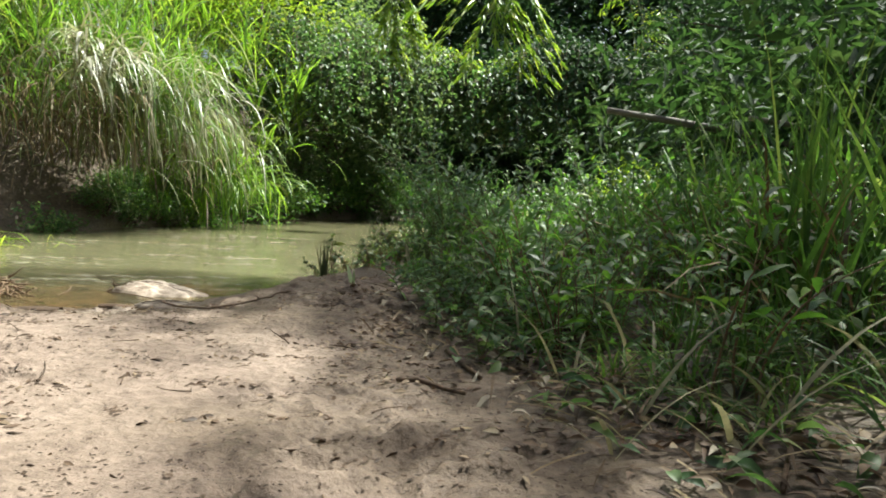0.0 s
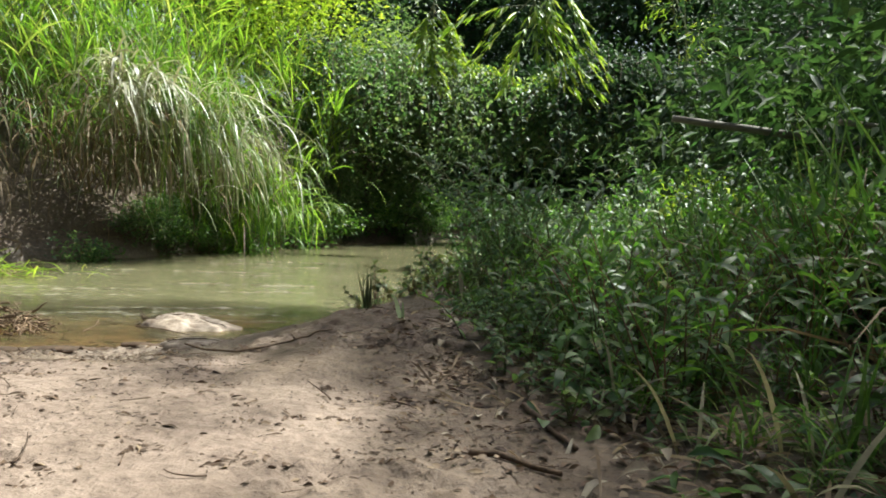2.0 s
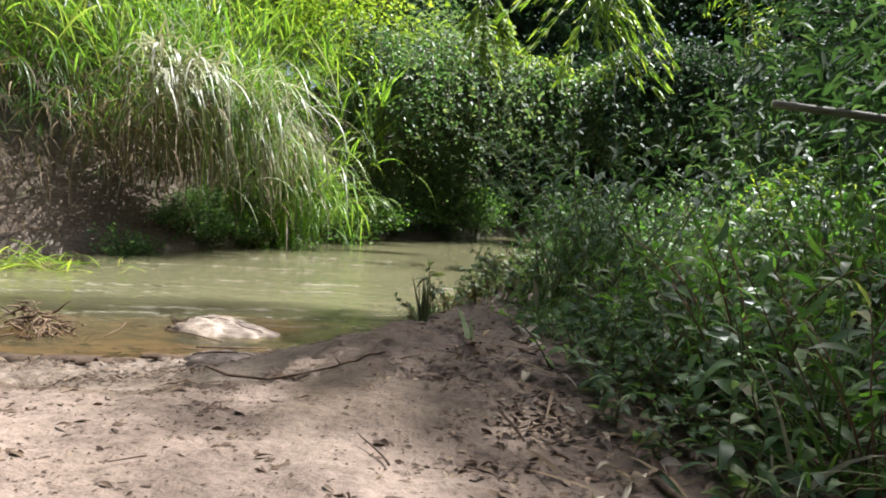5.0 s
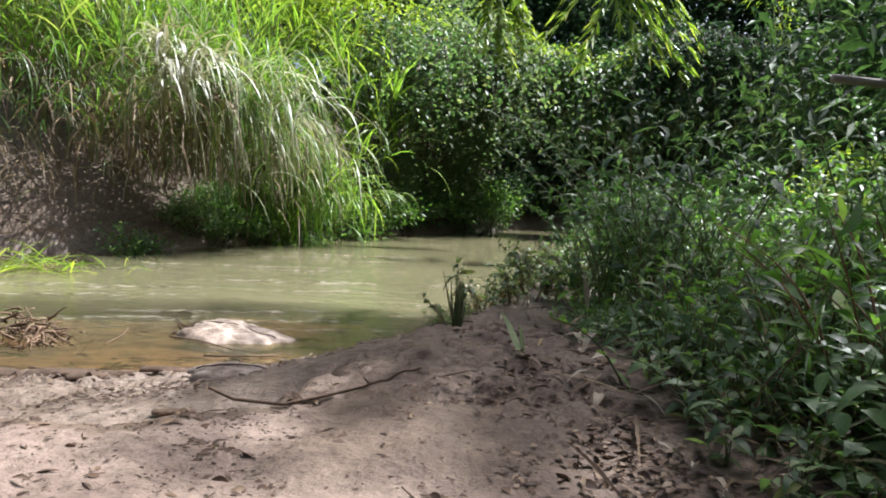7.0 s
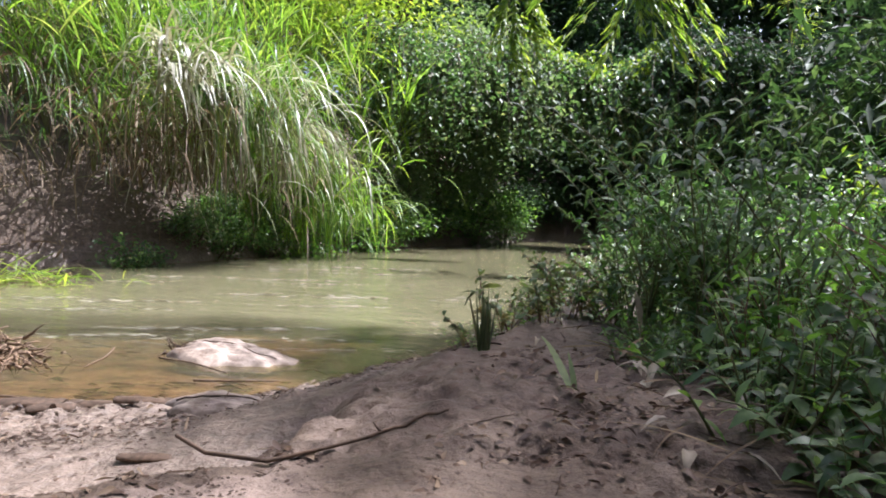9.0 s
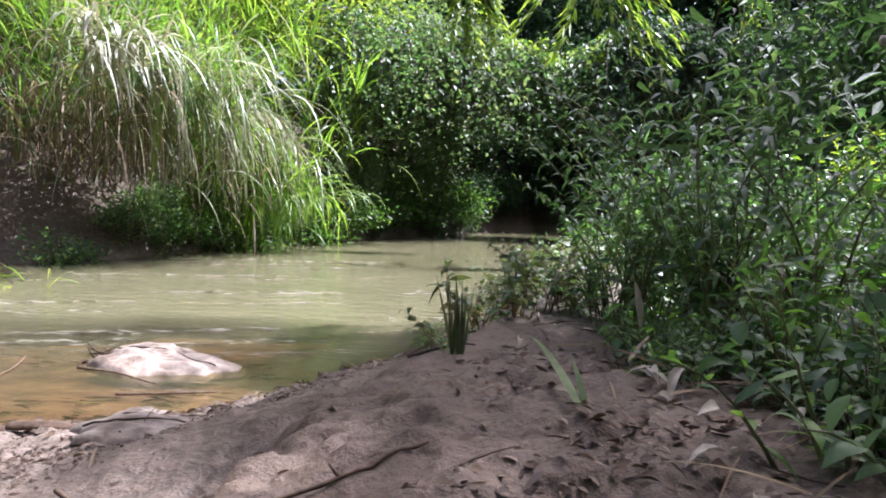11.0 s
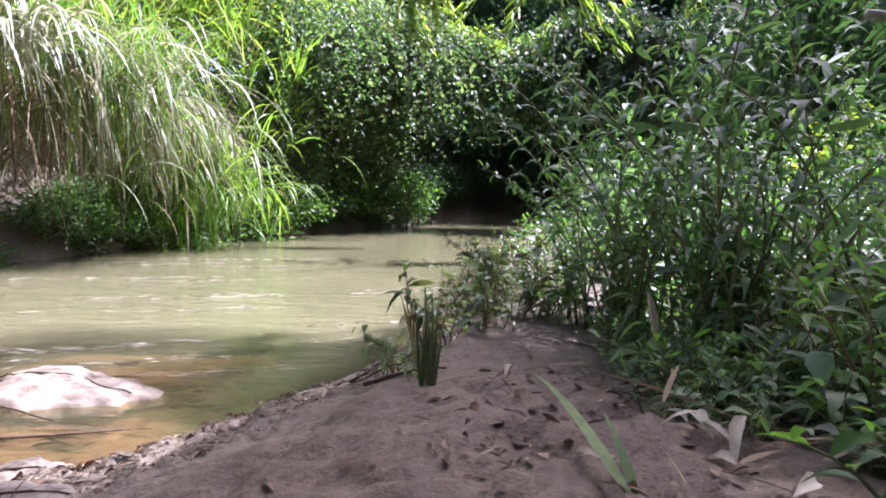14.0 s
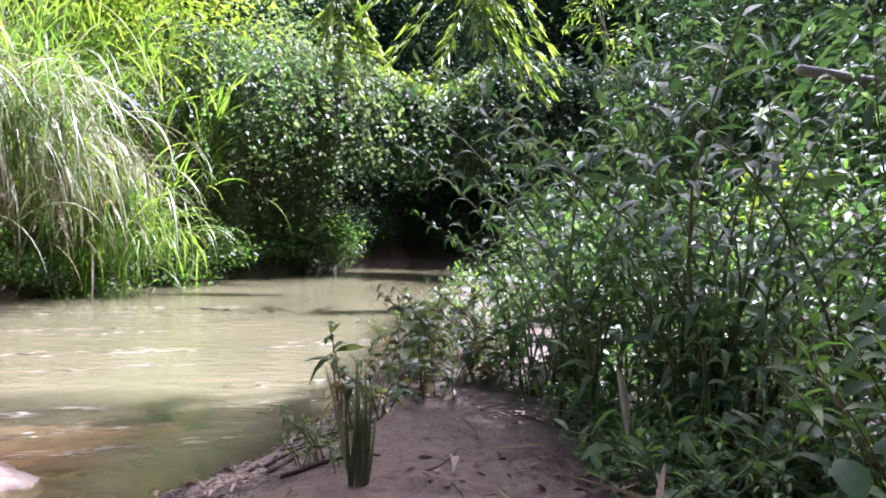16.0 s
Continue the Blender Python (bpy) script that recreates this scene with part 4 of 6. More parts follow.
for x, y in ((4.05, 7.5), (5.35, 6.4)):
    copy_thing(shade_tree, at(x, y, 0, 1.0, 0.0, (0, -7)))
# sparser unseen crowns, added for dappled shade by the weeds
dapple_tree = bush("tree", "unseen open-crowned tree added to dapple the sand bar", "tree", (0.8, 0.7, 9.2), 20, 42, 0.15, 0.075, M_TREE, 0.03, foot=8.0, group="trees on the near bank", hollow=0.1, puff=0.125)
put(dapple_tree, at(5.6, 4.85, 0, 1.0, 0.0, (0, -7)))
copy_thing(dapple_tree, at(5.0, 5.7, 0, 1.0, 0.0, (0, -7)))


def bamboo_spray(name, label, stem, ends, mat, leaf=0.2, wide=0.028, fans=6):
    """A hanging bamboo shoot with side branches, each with fans of narrow drooping leaves."""
    ob = thing(name, label, "bamboo branch")
    top = np.array(stem)
    P, D = [], []
    main = curve_path(top + np.array([0.15, 0.2, 2.2]), (-0.08, -0.1, -1), 2.6, 0.08, 0.0, 10, 0.02)
    part("stem", tubes([(main, 0.012, 0.004)], 5), M_CULM, ob, smooth=True)
    for end in ends:
        b = np.array(end) + rng.normal(0, 0.02, 3)
        for twin in range(2):
            a = along(main, np.array([rng.uniform(0.62, 0.98)]))[0][0]
            tip = b + rng.normal(0, 0.07, 3) * twin
            mid = (a + tip) / 2 + np.array([0, 0, 0.12 + 0.05 * rng.normal()])
            q = np.linspace(0, 1, 9)[:, None]
            pts = (1 - q) ** 2 * a + 2 * q * (1 - q) * mid + q * q * tip
            part("twig", tubes([(pts, 0.005, 0.0015)], 4), M_CULM, ob, smooth=True)
            for t in np.linspace(0.3, 1.0, fans):
                k = int(rng.integers(4, 7))
                p, d = along(pts, np.full(k, t))
                out = unit(d * np.array([1, 1, 0.2]) + np.array([0, -0.2, 0]))
                side = np.cross(out, np.array([0, 0, 1.0]))
                P.append(p + rng.normal(0, 0.008, p.shape))
                D.append(unit(out * 0.75 + side * np.linspace(-0.7, 0.7, k)[:, None] + np.array([0, 0, -0.55]) + rng.normal(0, 0.15, p.shape)))
    P, D = np.concatenate(P), np.concatenate(D)
    n = len(P)
    leafage_part("foliage", small_leaves(P, D, leaf * rng.uniform(0.6, 1.15, n), wide * rng.uniform(0.8, 1.2, n), 0.1), mat, ob)
    return ob


bamboo_spray("bamboo_branch", "sunlit bamboo shoot with fans of narrow drooping leaves", (0.28, 8.0, 2.75), ((-0.47, 8.0, 1.99), (-0.69, 8.0, 2.45), (-0.07, 7.95, 1.88), (0.31, 7.9, 1.97), (0.55, 8.0, 1.82), (0.96, 8.0, 1.94), (0.7, 8.0, 2.37), (0.79, 8.05, 1.71), (0.2, 7.9, 2.3), (0.35, 8.0, 2.5)), M_BAMBOO)
bamboo_spray("bamboo_branch", "sunlit leafy branch hanging high over the water", (-1.05, 9.3, 2.7), ((-1.4, 9.2, 2.2), (-1.1, 9.1, 2.05), (-0.85, 9.1, 2.15), (-0.65, 9.2, 2.3), (-1.3, 9.2, 2.5), (-0.8, 9.2, 2.6), (-0.6, 9.1, 2.1), (-0.95, 9.2, 1.9)), M_YELLOW, 0.11, 0.032, 11)

# ---- right bank: weeds, grass, shrubs ----
rng = np.random.default_rng(5)
W_GROUP = "weeds on the near bank"
weeds = [
    weed("weed", "leafy green knotweed with drooping narrow leaves", "weed", 0.44, 4, 0.13, 0.023, M_WEED, M_REDSTEM, 12, group=W_GROUP),
    weed("weed", "leafy green knotweed with drooping narrow leaves", "weed", 0.34, 5, 0.105, 0.022, M_WEED, M_REDSTEM, 10, 0.5, 0.7, group=W_GROUP),
    weed("weed", "grey-green weed with broad pointed leaves", "weed", 0.30, 4, 0.115, 0.033, M_WEED2, M_STEM, 9, 0.55, 0.6, group=W_GROUP),
    weed("weed", "leafy green weed with small leaves", "weed", 0.28, 6, 0.075, 0.017, M_WEED, M_STEM, 12, 0.4, 0.8, group=W_GROUP),
    weed("weed", "tall leafy knotweed with drooping narrow leaves", "weed", 0.66, 4, 0.15, 0.026, M_WEED, M_STEM, 20, 0.6, 0.4, group=W_GROUP),
    weed("weed", "tall grey-green weed with narrow leaves", "weed", 0.8, 4, 0.145, 0.027, M_WEED2, M_STEM, 21, 0.6, 0.35, group=W_GROUP),
    weed("weed", "low plant with broad pale green leaves", "weed", 0.22, 4, 0.09, 0.036, M_WEED2, M_STEM, 7, 0.7, 0.8, group=W_GROUP, single=True),
    weed("seedling", "thin seedling with drooping olive and brown leaves", "seedling", 0.3, 3, 0.09, 0.029, M_SEED, M_REDSTEM, 10, 0.7, 0.35, group="seedlings on the wet spit", bare=0.15),
    weed("seedling", "bushy seedling with olive and brown leaves on wet sand", "seedling", 0.31, 4, 0.085, 0.028, M_SEED, M_REDSTEM, 14, 0.5, 0.45, group="seedlings on the wet spit", bare=0.08),
    weed("weed", "very tall willow-leaved weed with grey-green leaves", "weed", 1.25, 5, 0.15, 0.026, M_WEED2, M_STEM, 32, 0.6, 0.28, group=W_GROUP),
    weed("weed", "upright willow-leaved weed with whorls of drooping leaves", "weed", 0.95, 4, 0.125, 0.024, M_WEED2, M_STEM, 26, 0.7, 0.22, group=W_GROUP, sag=0.02),
    weed("weed", "upright willow-leaved weed with fresh green drooping leaves", "weed", 0.9, 3, 0.13, 0.026, M_WEED, M_STEM, 24, 0.7, 0.22, group=W_GROUP, sag=0.02),
]
first = set()


def plant(kind, x, y, size=1.0, sink=0.0):
    ob = weeds[kind]
    if kind not in first:
        first.add(kind)
        return put(ob, at(x, y, None, size, sink))
    return copy_thing(ob, at(x, y, None, size, sink))


crowd = {}


def crowd_in(kind, x, y, size=1.0):
    """Notes down a weed of the uncounted undergrowth, which is joined further on."""
    crowd.setdefault(kind, []).append(at(x, y, None, size))


def join_crowd():
    for kind, places in crowd.items():
        for stem_mat in (True, False):
            V, F, at_v, mats = [], [], 0, None
            shapes = [(np.array([v.co[:] for v in ob.data.vertices]), [tuple(p.vertices) for p in ob.data.polygons], ob.data.materials[0]) for ob in weeds[kind].children_recursive if (ob.name.split(".")[0] == "stem") == stem_mat]
            for m in places:
                r, t = np.array(m.to_3x3()), np.array(m.translation)
                for co, polys, mat in shapes:
                    V.append(co @ r.T + t)
                    F += [tuple(i + at_v for i in p) for p in polys]
                    at_v += len(co)
                    mats = mat
            quads, tris = [f for f in F if len(f) == 4], [f for f in F if len(f) == 3]
            name = "undergrowth_stems" if stem_mat else "undergrowth"
            label = "thin green and reddish stems of the undergrowth" if stem_mat else "dense green leafy undergrowth on the near bank"
            tagged(new(name, raw_mesh(name, np.concatenate(V), quads, tris, mats, True)), label, "undergrowth", kind="stuff")


rng = np.random.default_rng(6)
EDGE_Y, EDGE_X = [0.9, 1.2, 1.45, 1.7, 2.1, 2.5, 2.9, 3.3, 3.55, 4.2, 6.0], [0.6, 0.46, 0.32, 0.2, 0.03, -0.06, -0.08, -0.04, -0.2, -0.42, -0.3]
# low border of the thicket along the sand
for y in np.arange(1.75, 3.5, 0.085):
    e = float(np.interp(y, EDGE_Y, EDGE_X))
    plant(int(rng.choice([0, 1, 2, 3, 6])), e + rng.uniform(0.0, 0.16), y + rng.normal(0, 0.03), rng.uniform(0.5, 0.85))
    plant(int(rng.choice([0, 1, 2, 6])), e + rng.uniform(0.16, 0.38), y + rng.normal(0, 0.03), rng.uniform(0.7, 1.0))
# broad leaves where the thicket meets the sand
for k in range(16):
    plant(6, rng.uniform(0.12, 0.5), rng.uniform(2.0, 2.8), rng.uniform(0.75, 1.1))
# its body, low near the sand and higher away from it
for k in range(105):
    y = rng.uniform(2.0, 3.5)
    x = float(np.interp(y, EDGE_Y, EDGE_X)) + 0.3 + 1.3 * rng.uniform()
    (plant if x < 0.85 else crowd_in)(int(rng.choice([0, 1, 2, 0])), x, y, rng.uniform(0.9, 1.2))
for k in range(55):
    crowd_in(int(rng.choice([0, 1, 4, 4])), rng.uniform(0.55, 2.2), rng.uniform(3.4, 4.8), rng.uniform(0.85, 1.1))
# scattered low plants straying onto the sand
for k in range(80):
    y = rng.uniform(2.25, 3.25)
    plant(int(rng.choice([2, 3, 6, 1])), float(np.interp(y, [2.3, 2.6, 3.1, 3.3], [0.1, -0.08, -0.06, -0.05])) + abs(rng.normal(0, 0.13)), y, rng.uniform(0.35, 0.65))
for x, y, k, s in ((0.16, 2.5, 2, 0.9), (0.22, 2.65, 0, 0.8), (0.3, 2.45, 4, 0.7), (0.12, 2.85, 1, 0.9), (0.35, 2.75, 5, 0.65), (0.2, 3.05, 0, 1.0), (0.42, 2.55, 2, 1.1), (-0.1, 2.68, 3, 0.6), (-0.06, 2.5, 2, 0.5)):
    plant(k, x, y, s)
for k in range(34):
    y = rng.uniform(1.85, 2.75)
    plant(int(rng.choice([6, 2, 6, 1])), float(np.interp(y, [1.8, 2.0, 2.4, 2.8], [0.26, 0.14, 0.04, -0.02])) + abs(rng.normal(0, 0.12)), y, rng.uniform(0.6, 1.05))
# the tall clump of willow-leaved weed at the head of the spit
for k in range(44):
    y = rng.uniform(2.85, 3.95)
    plant(int(rng.choice([10, 10, 11, 9])), 0.10 + rng.normal(0, 0.11), y, rng.uniform(0.62, 0.95))
# lower weeds in the dip behind it
for k in range(26):
    plant(int(rng.choice([0, 1, 2])), rng.uniform(0.3, 0.7), rng.uniform(3.2, 4.3), rng.uniform(0.8, 1.05))
# weeds along the right shore further up the stream
for k in range(48):
    y = rng.uniform(4.4, 8.5)
    x = float(np.interp(y, [4, 5.8, 7, 8.2, 9], [0.0, 0.3, 0.6, 1.0, 1.4])) + abs(rng.normal(0, 0.45))
    crowd_in(int(rng.choice([0, 1, 4])), x, y, rng.uniform(0.8, 1.3))

# taller weeds further up the bank
for x, y, k in ((0.72, 3.45, 4), (0.85, 3.2, 4), (0.9, 3.6, 5), (0.8, 3.9, 5), (1.0, 4.0, 5), (1.1, 3.5, 5), (0.95, 2.95, 4), (1.2, 3.1, 5), (1.15, 4.2, 5), (1.3, 3.8, 5), (1.4, 4.3, 5), (0.75, 4.3, 4), (1.45, 3.4, 5), (1.6, 3.9, 5)):
    plant(k, x, y, rng.uniform(0.8, 1.0))
for k in range(26):
    plant(int(rng.choice([10, 11, 11, 9])), rng.uniform(0.78, 1.7), rng.uniform(3.1, 4.9), rng.uniform(0.7, 1.05))
# dense growth over the dark soil beside the sand
for k in range(70):
    y = rng.uniform(1.35, 2.4)
    crowd_in(int(rng.choice([0, 1, 2, 3])), float(np.interp(y, EDGE_Y, EDGE_X)) + 0.2 + 1.0 * rng.uniform(), y, rng.uniform(0.55, 0.9))
join_crowd()

# seedlings on the wet end of the spit
for x, y, s in ((-0.47, 3.22, 0.95), (-0.39, 3.92, 1.15), (-0.3, 3.65, 1.0), (-0.2, 4.0, 1.1), (-0.19, 4.6, 1.2), (-0.1, 3.7, 1.0), (-0.42, 3.5, 0.8), (-0.33, 3.38, 0.8), (-0.02, 3.55, 0.9), (-0.46, 3.7, 0.75),
                (-0.25, 3.5, 0.9), (-0.5, 3.08, 0.6), (-0.45, 4.2, 0.95), (-0.36, 4.6, 1.0), (-0.3, 5.1, 1.1), (-0.14, 3.46, 0.7), (-0.28, 4.2, 1.1), (-0.08, 4.1, 1.2), (-0.22, 3.75, 1.0), (-0.4, 3.3, 0.7), (-0.05, 4.5, 1.2)):
    plant(7, x, y, s)
for x, y, s in ((-0.44, 3.3, 0.6), (-0.36, 3.48, 0.85), (-0.28, 3.36, 0.75), (-0.2, 3.55, 1.0), (-0.4, 3.62, 0.9), (-0.12, 3.62, 1.05), (-0.3, 3.8, 1.1), (-0.18, 3.85, 1.15), (-0.38, 4.05, 1.2),
                (-0.06, 3.75, 1.1), (-0.28, 4.1, 1.2), (-0.1, 4.05, 1.2), (-0.4, 4.4, 1.25), (-0.22, 4.35, 1.25), (-0.1, 4.7, 1.3), (-0.34, 4.8, 1.3), (0.02, 3.5, 0.9)):
    plant(8, x, y, s)
for x, y, k, s in ((-0.52, 3.05, 3, 0.4), (-0.47, 2.98, 3, 0.35), (-0.5, 3.15, 3, 0.4), (-0.44, 3.08, 3, 0.3), (-0.54, 3.25, 3, 0.35), (-0.44, 3.4, 3, 0.55), (-0.33, 3.55, 3, 0.6), (-0.18, 3.6, 3, 0.7), (-0.38, 3.75, 3, 0.6), (-0.1, 3.9, 1, 0.7), (-0.27, 4.0, 3, 0.8), (-0.3, 4.4, 1, 0.7), (-0.15, 4.3, 1, 0.8)):
    plant(k, x, y, s)

# low growth over the bare shore beyond the spit
for k in range(25):
    y = rng.uniform(4.2, 6.8)
    plant(int(rng.choice([0, 1, 8, 3])), float(np.interp(y, [4.2, 5.8, 7], [-0.3, -0.15, 0.1])) + abs(rng.normal(0, 0.2)), y, rng.uniform(0.7, 1.1))

grass = tuft("grass_tuft", "arching green grass tuft among the weeds", 0.32, 34, 0.007, M_GRASS2, lift=0.95, droop=1.1, dry=10, group="grass tufts on the near bank")
grass2 = tuft("grass_tuft", "tall broad-bladed green grass by the sand", 0.75, 40, 0.014, M_GRASS2, spread=0.06, lift=1.25, droop=0.55, dry=14, group="grass tufts on the near bank")
put(grass, at(0.36, 1.78))
put(grass2, at(0.98, 1.75))
for x, y, s in ((0.62, 1.28, 0.6), (0.75, 1.45, 0.7), (0.7, 1.2, 0.6), (0.95, 1.42, 0.8), (0.82, 1.6, 0.8), (1.05, 1.3, 0.8), (0.56, 1.4, 0.5), (0.24, 2.2, 0.9), (0.5, 1.55, 0.9), (0.42, 2.0, 1.0), (0.62, 1.5, 0.9), (0.3, 2.5, 1.0), (0.7, 1.85, 1.0), (0.18, 2.8, 0.8), (0.8, 1.35, 0.9), (0.9, 1.2, 0.9)):
    copy_thing(grass, at(x, y, None, s))
wither = tuft("grass_tuft", "withered pale grass bent over at the edge of the sand", 0.2, 12, 0.006, M_STRAW, spread=0.02, lift=0.7, droop=1.2, group="grass tufts on the near bank")
put(wither, at(0.3, 1.75))
for x, y, s in ((0.45, 1.45, 1.0), (0.62, 1.35, 0.9), (0.2, 2.05, 0.8), (0.75, 1.28, 1.0), (0.55, 1.62, 1.1), (0.1, 2.4, 0.8), (0.9, 1.4, 1.1), (0.02, 2.75, 0.8), (-0.02, 3.05, 0.8), (0.38, 1.62, 0.9)):
    copy_thing(wither, at(x, y, None, s))
for x, y, s in ((1.15, 1.6, 1.0), (1.1, 2.1, 1.1), (1.3, 1.9, 1.1), (0.95, 2.4, 0.9), (1.35, 2.5, 1.2), (1.5, 2.2, 1.2), (0.8, 2.9, 0.9), (1.2, 3.0, 1.0), (1.7, 2.9, 1.2), (1.25, 1.35, 1.0)):
    copy_thing(grass2, at(x, y, None, s))

shrub = bush("shrub", "dense leafy shrub on the near bank", "bush", (0.75, 0.65, 1.3), 46, 30, 0.14, 0.042, M_GLOSSY, 0.02, group="shrubs on the near bank", hang=0.6)
put(shrub, at(1.9, 4.4))
for x, y, s in ((2.6, 4.0, 1.2), (2.5, 5.4, 1.1), (3.2, 3.0, 1.3), (2.1, 3.2, 0.9), (2.2, 7.0, 1.2), (2.6, 7.2, 1.4), (3.4, 5.0, 1.5), (2.4, 8.8, 1.1), (2.8, 2.1, 1.1)):
    copy_thing(shrub, at(x, y, None, s))
# yellow leaf colour stands for a patch of sun on the shrub
sunny = bush("shrub", "shrub on the near bank, sunlight put into its yellow-green leaf colour", "bush", (0.34, 0.28, 0.98), 24, 20, 0.085, 0.03, M_YELLOW, 0.012, foot=0.3)
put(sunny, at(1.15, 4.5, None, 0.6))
# dark leaves paint the shade this tree stands in
dark_tree = bush("tree", "glossy-leaved tree behind the weeds, shade put into its dark leaf colour", "tree", (1.3, 1.2, 3.6), 110, 60, 0.10, 0.04, M_DARK, 0.06, foot=0.5, group="trees on the near bank", hang=0.4)
put(dark_tree, at(3.2, 8.0))
for x, y, s in ((3.6, 5.3, 0.9), (4.1, 3.4, 0.95), (4.6, 6.8, 1.1), (4.4, 9.4, 1.2), (5.6, 4.6, 1.1), (6.5, 7.5, 1.3)):
    copy_thing(dark_tree, at(x, y, None, s))


# ---- loose things ----
rng = np.random.default_rng(8)


def stick(name, label, pts, r0, r1, mat, category="stick", knots=(), group=""):
    ob = thing(name, label, category, group)
    part("branch", tubes([(np.array(pts), r0, r1)], 7), mat, ob, smooth=True)
    for a, b in knots:
        part("stub", tubes([(np.array([a, b]), r0 * 0.8, r0 * 0.4)], 5), mat, ob, smooth=True)
    return ob


log_pts = curve_path((0.87, 4.03, 0.914), (1, 0.12, -0.08), 1.9, 0.05, 0.05, 10, 0.02)
stick("fallen_log", "grey weathered dead log lying over the shrubs", log_pts, 0.018, 0.03, M_LOG, "log", [(log_pts[4], log_pts[4] + np.array([0.02, -0.03, 0.07]))])
pts2 = curve_path((1.5, 3.6, 0.86), (1, 0.3, -0.02), 1.4, 0.05, 0.0, 8, 0.02)
stick("fallen_log", "grey weathered dead pole among the shrubs", pts2, 0.014, 0.02, M_LOG, "log")
M_ROOT2 = plain_mat("driftwood", (0.05, 0.033, 0.022), (0.16, 0.11, 0.075), 70, 0.8)
bow_line = np.array([(-0.768, 2.131, 0.002), (-0.696, 2.088, 0.000), (-0.602, 2.081, 0.002), (-0.541, 2.127, 0.01), (-0.458, 2.18, 0.027), (-0.391, 2.229, 0.05)])
bow, _ = along(bow_line, np.linspace(0, 1, 26))
bow[:, 2] = np.maximum(bow[:, 2], height(bow[:, 0], bow[:, 1]) + 0.004)
stick("driftwood_stick", "thin crooked driftwood stick lying on the sand", bow, 0.0032, 0.0024, M_ROOT2, "stick", [(bow[19], bow[19] + np.array([-0.012, 0.004, 0.012]))])


STALKS = ((0.14, 1.78, 0.35, -1, 0.26, 0.006), (0.05, 1.5, 0.9, -0.35, 0.16, 0.006), (0.6, 1.75, 1, 0.1, 0.34, 0.008), (0.62, 1.0, 0.4, 0.9, 0.25, 0.004))


def drape(name, label, x, y, z, sx, sy, h, mat, turn=0):
    """A half-sunk plastic sack: a swollen, creased sheet with a hem tucked under the sand."""
    ob = thing(name, label, "plastic sack")
    rings, spokes = 30, 84
    a = np.linspace(0, 2 * math.pi, spokes, endpoint=False)[None, :]
    r = np.linspace(0.0, 1.0, rings)[:, None]
    edge_r = 1 + 0.10 * np.sin(3 * a + 1) + 0.06 * np.sin(7 * a) + 0.04 * np.sin(13 * a + 2)
    U, V = r * edge_r * np.cos(a), r * edge_r * np.sin(a)
    dome = (1 - r ** 3.2) ** 0.6 * (1 - 0.25 * U)
    crease = 0.12 * np.abs(np.sin(5.5 * V + 1.6 * U + 1.5 * np.sin(2 * U))) + 0.25 * fbm(U + 3, V + 3, 2.2, 4, 51) + 0.28 * np.abs(fbm(U * 1.1 + 0.4 * V, V * 4.5 - U, 2.0, 4, 53)) + 0.1 * np.abs(fbm(U * 3, V * 7 + U, 2.5, 3, 57))
    Zs = h * (dome - crease * np.clip(dome * 1.6, 0.0, 1)) - 0.25 * h * r ** 6
    i = np.arange(rings * spokes).reshape(rings, spokes)
    k = np.roll(i, -1, 1)
    Q = np.stack([i[:-1], k[:-1], k[1:], i[1:]], -1).reshape(-1, 4)
    part("sheet", (np.stack([U * sx, V * sy, Zs], -1).reshape(-1, 3), Q, None), mat, ob, smooth=True)
    # dark strip laid along the sack to paint its shaded crease
    for across, bow in ((-0.12, 0.12),):
        u = np.linspace(-0.8, 0.82, 15)
        v = across + bow * np.cos(u * 2.2) + 0.03 * np.sin(9 * u + across)
        q, w = np.clip(np.hypot(u, v), 0, 0.94) * (rings - 1), (np.arctan2(v, u) % (2 * math.pi)) / (2 * math.pi) * spokes
        band = [(u[k] * sx, v[k] * sy, Zs[int(round(q[k])), int(round(w[k])) % spokes] + 0.002) for k in range(15)]
        part("cord", tubes([(np.array(band), 0.0024, 0.0012)], 5), M_TWIG, ob, "dark strip laid in place of a shaded crease across the sack", True)
    ob.matrix_basis = pose(x, y, z, 0, 0, turn)
    return ob


M_SACK = plain_mat("silted_plastic", (0.13, 0.09, 0.062), (0.44, 0.375, 0.32), 20, 0.58, 0.45, spec=0.35)
drape("plastic_sack", "silt-stained white plastic sack half sunk in the shallows", -1.42, 3.45, WATER - 0.003, 0.245, 0.15, 0.052, M_SACK, -8)
drape("plastic_sack", "pale muddy plastic sheet at the water's edge", -1.13, 2.9, WATER + 0.0, 0.12, 0.09, 0.036, M_SACK, 10)
drape("plastic_sack", "crumpled muddy plastic scrap on the wet sand", -0.95, 2.62, zat(-0.95, 2.62) - 0.006, 0.15, 0.07, 0.022, M_SACK, 15)

# dark twigs washed against the end of the sack
heap = thing("twig_heap", "dark wet twigs caught against the end of the sack", "driftwood")
for k in range(26):
    c = np.array([rng.normal(0, 0.035), rng.normal(0, 0.03), rng.uniform(0.0, 0.03)])
    part("twig", tubes([(curve_path(c, around(1, 0.15, 0.3)[0], rng.uniform(0.03, 0.09), 0.3, 0.3, 5, 0.1), rng.uniform(0.002, 0.0045), 0.001)], 5), M_TWIG, heap, smooth=True)
heap.location = (-1.62, 3.44, WATER)

# driftwood root tangle at the shore
roots = thing("driftwood_tangle", "tangle of brown dead roots at the waterline", "driftwood")
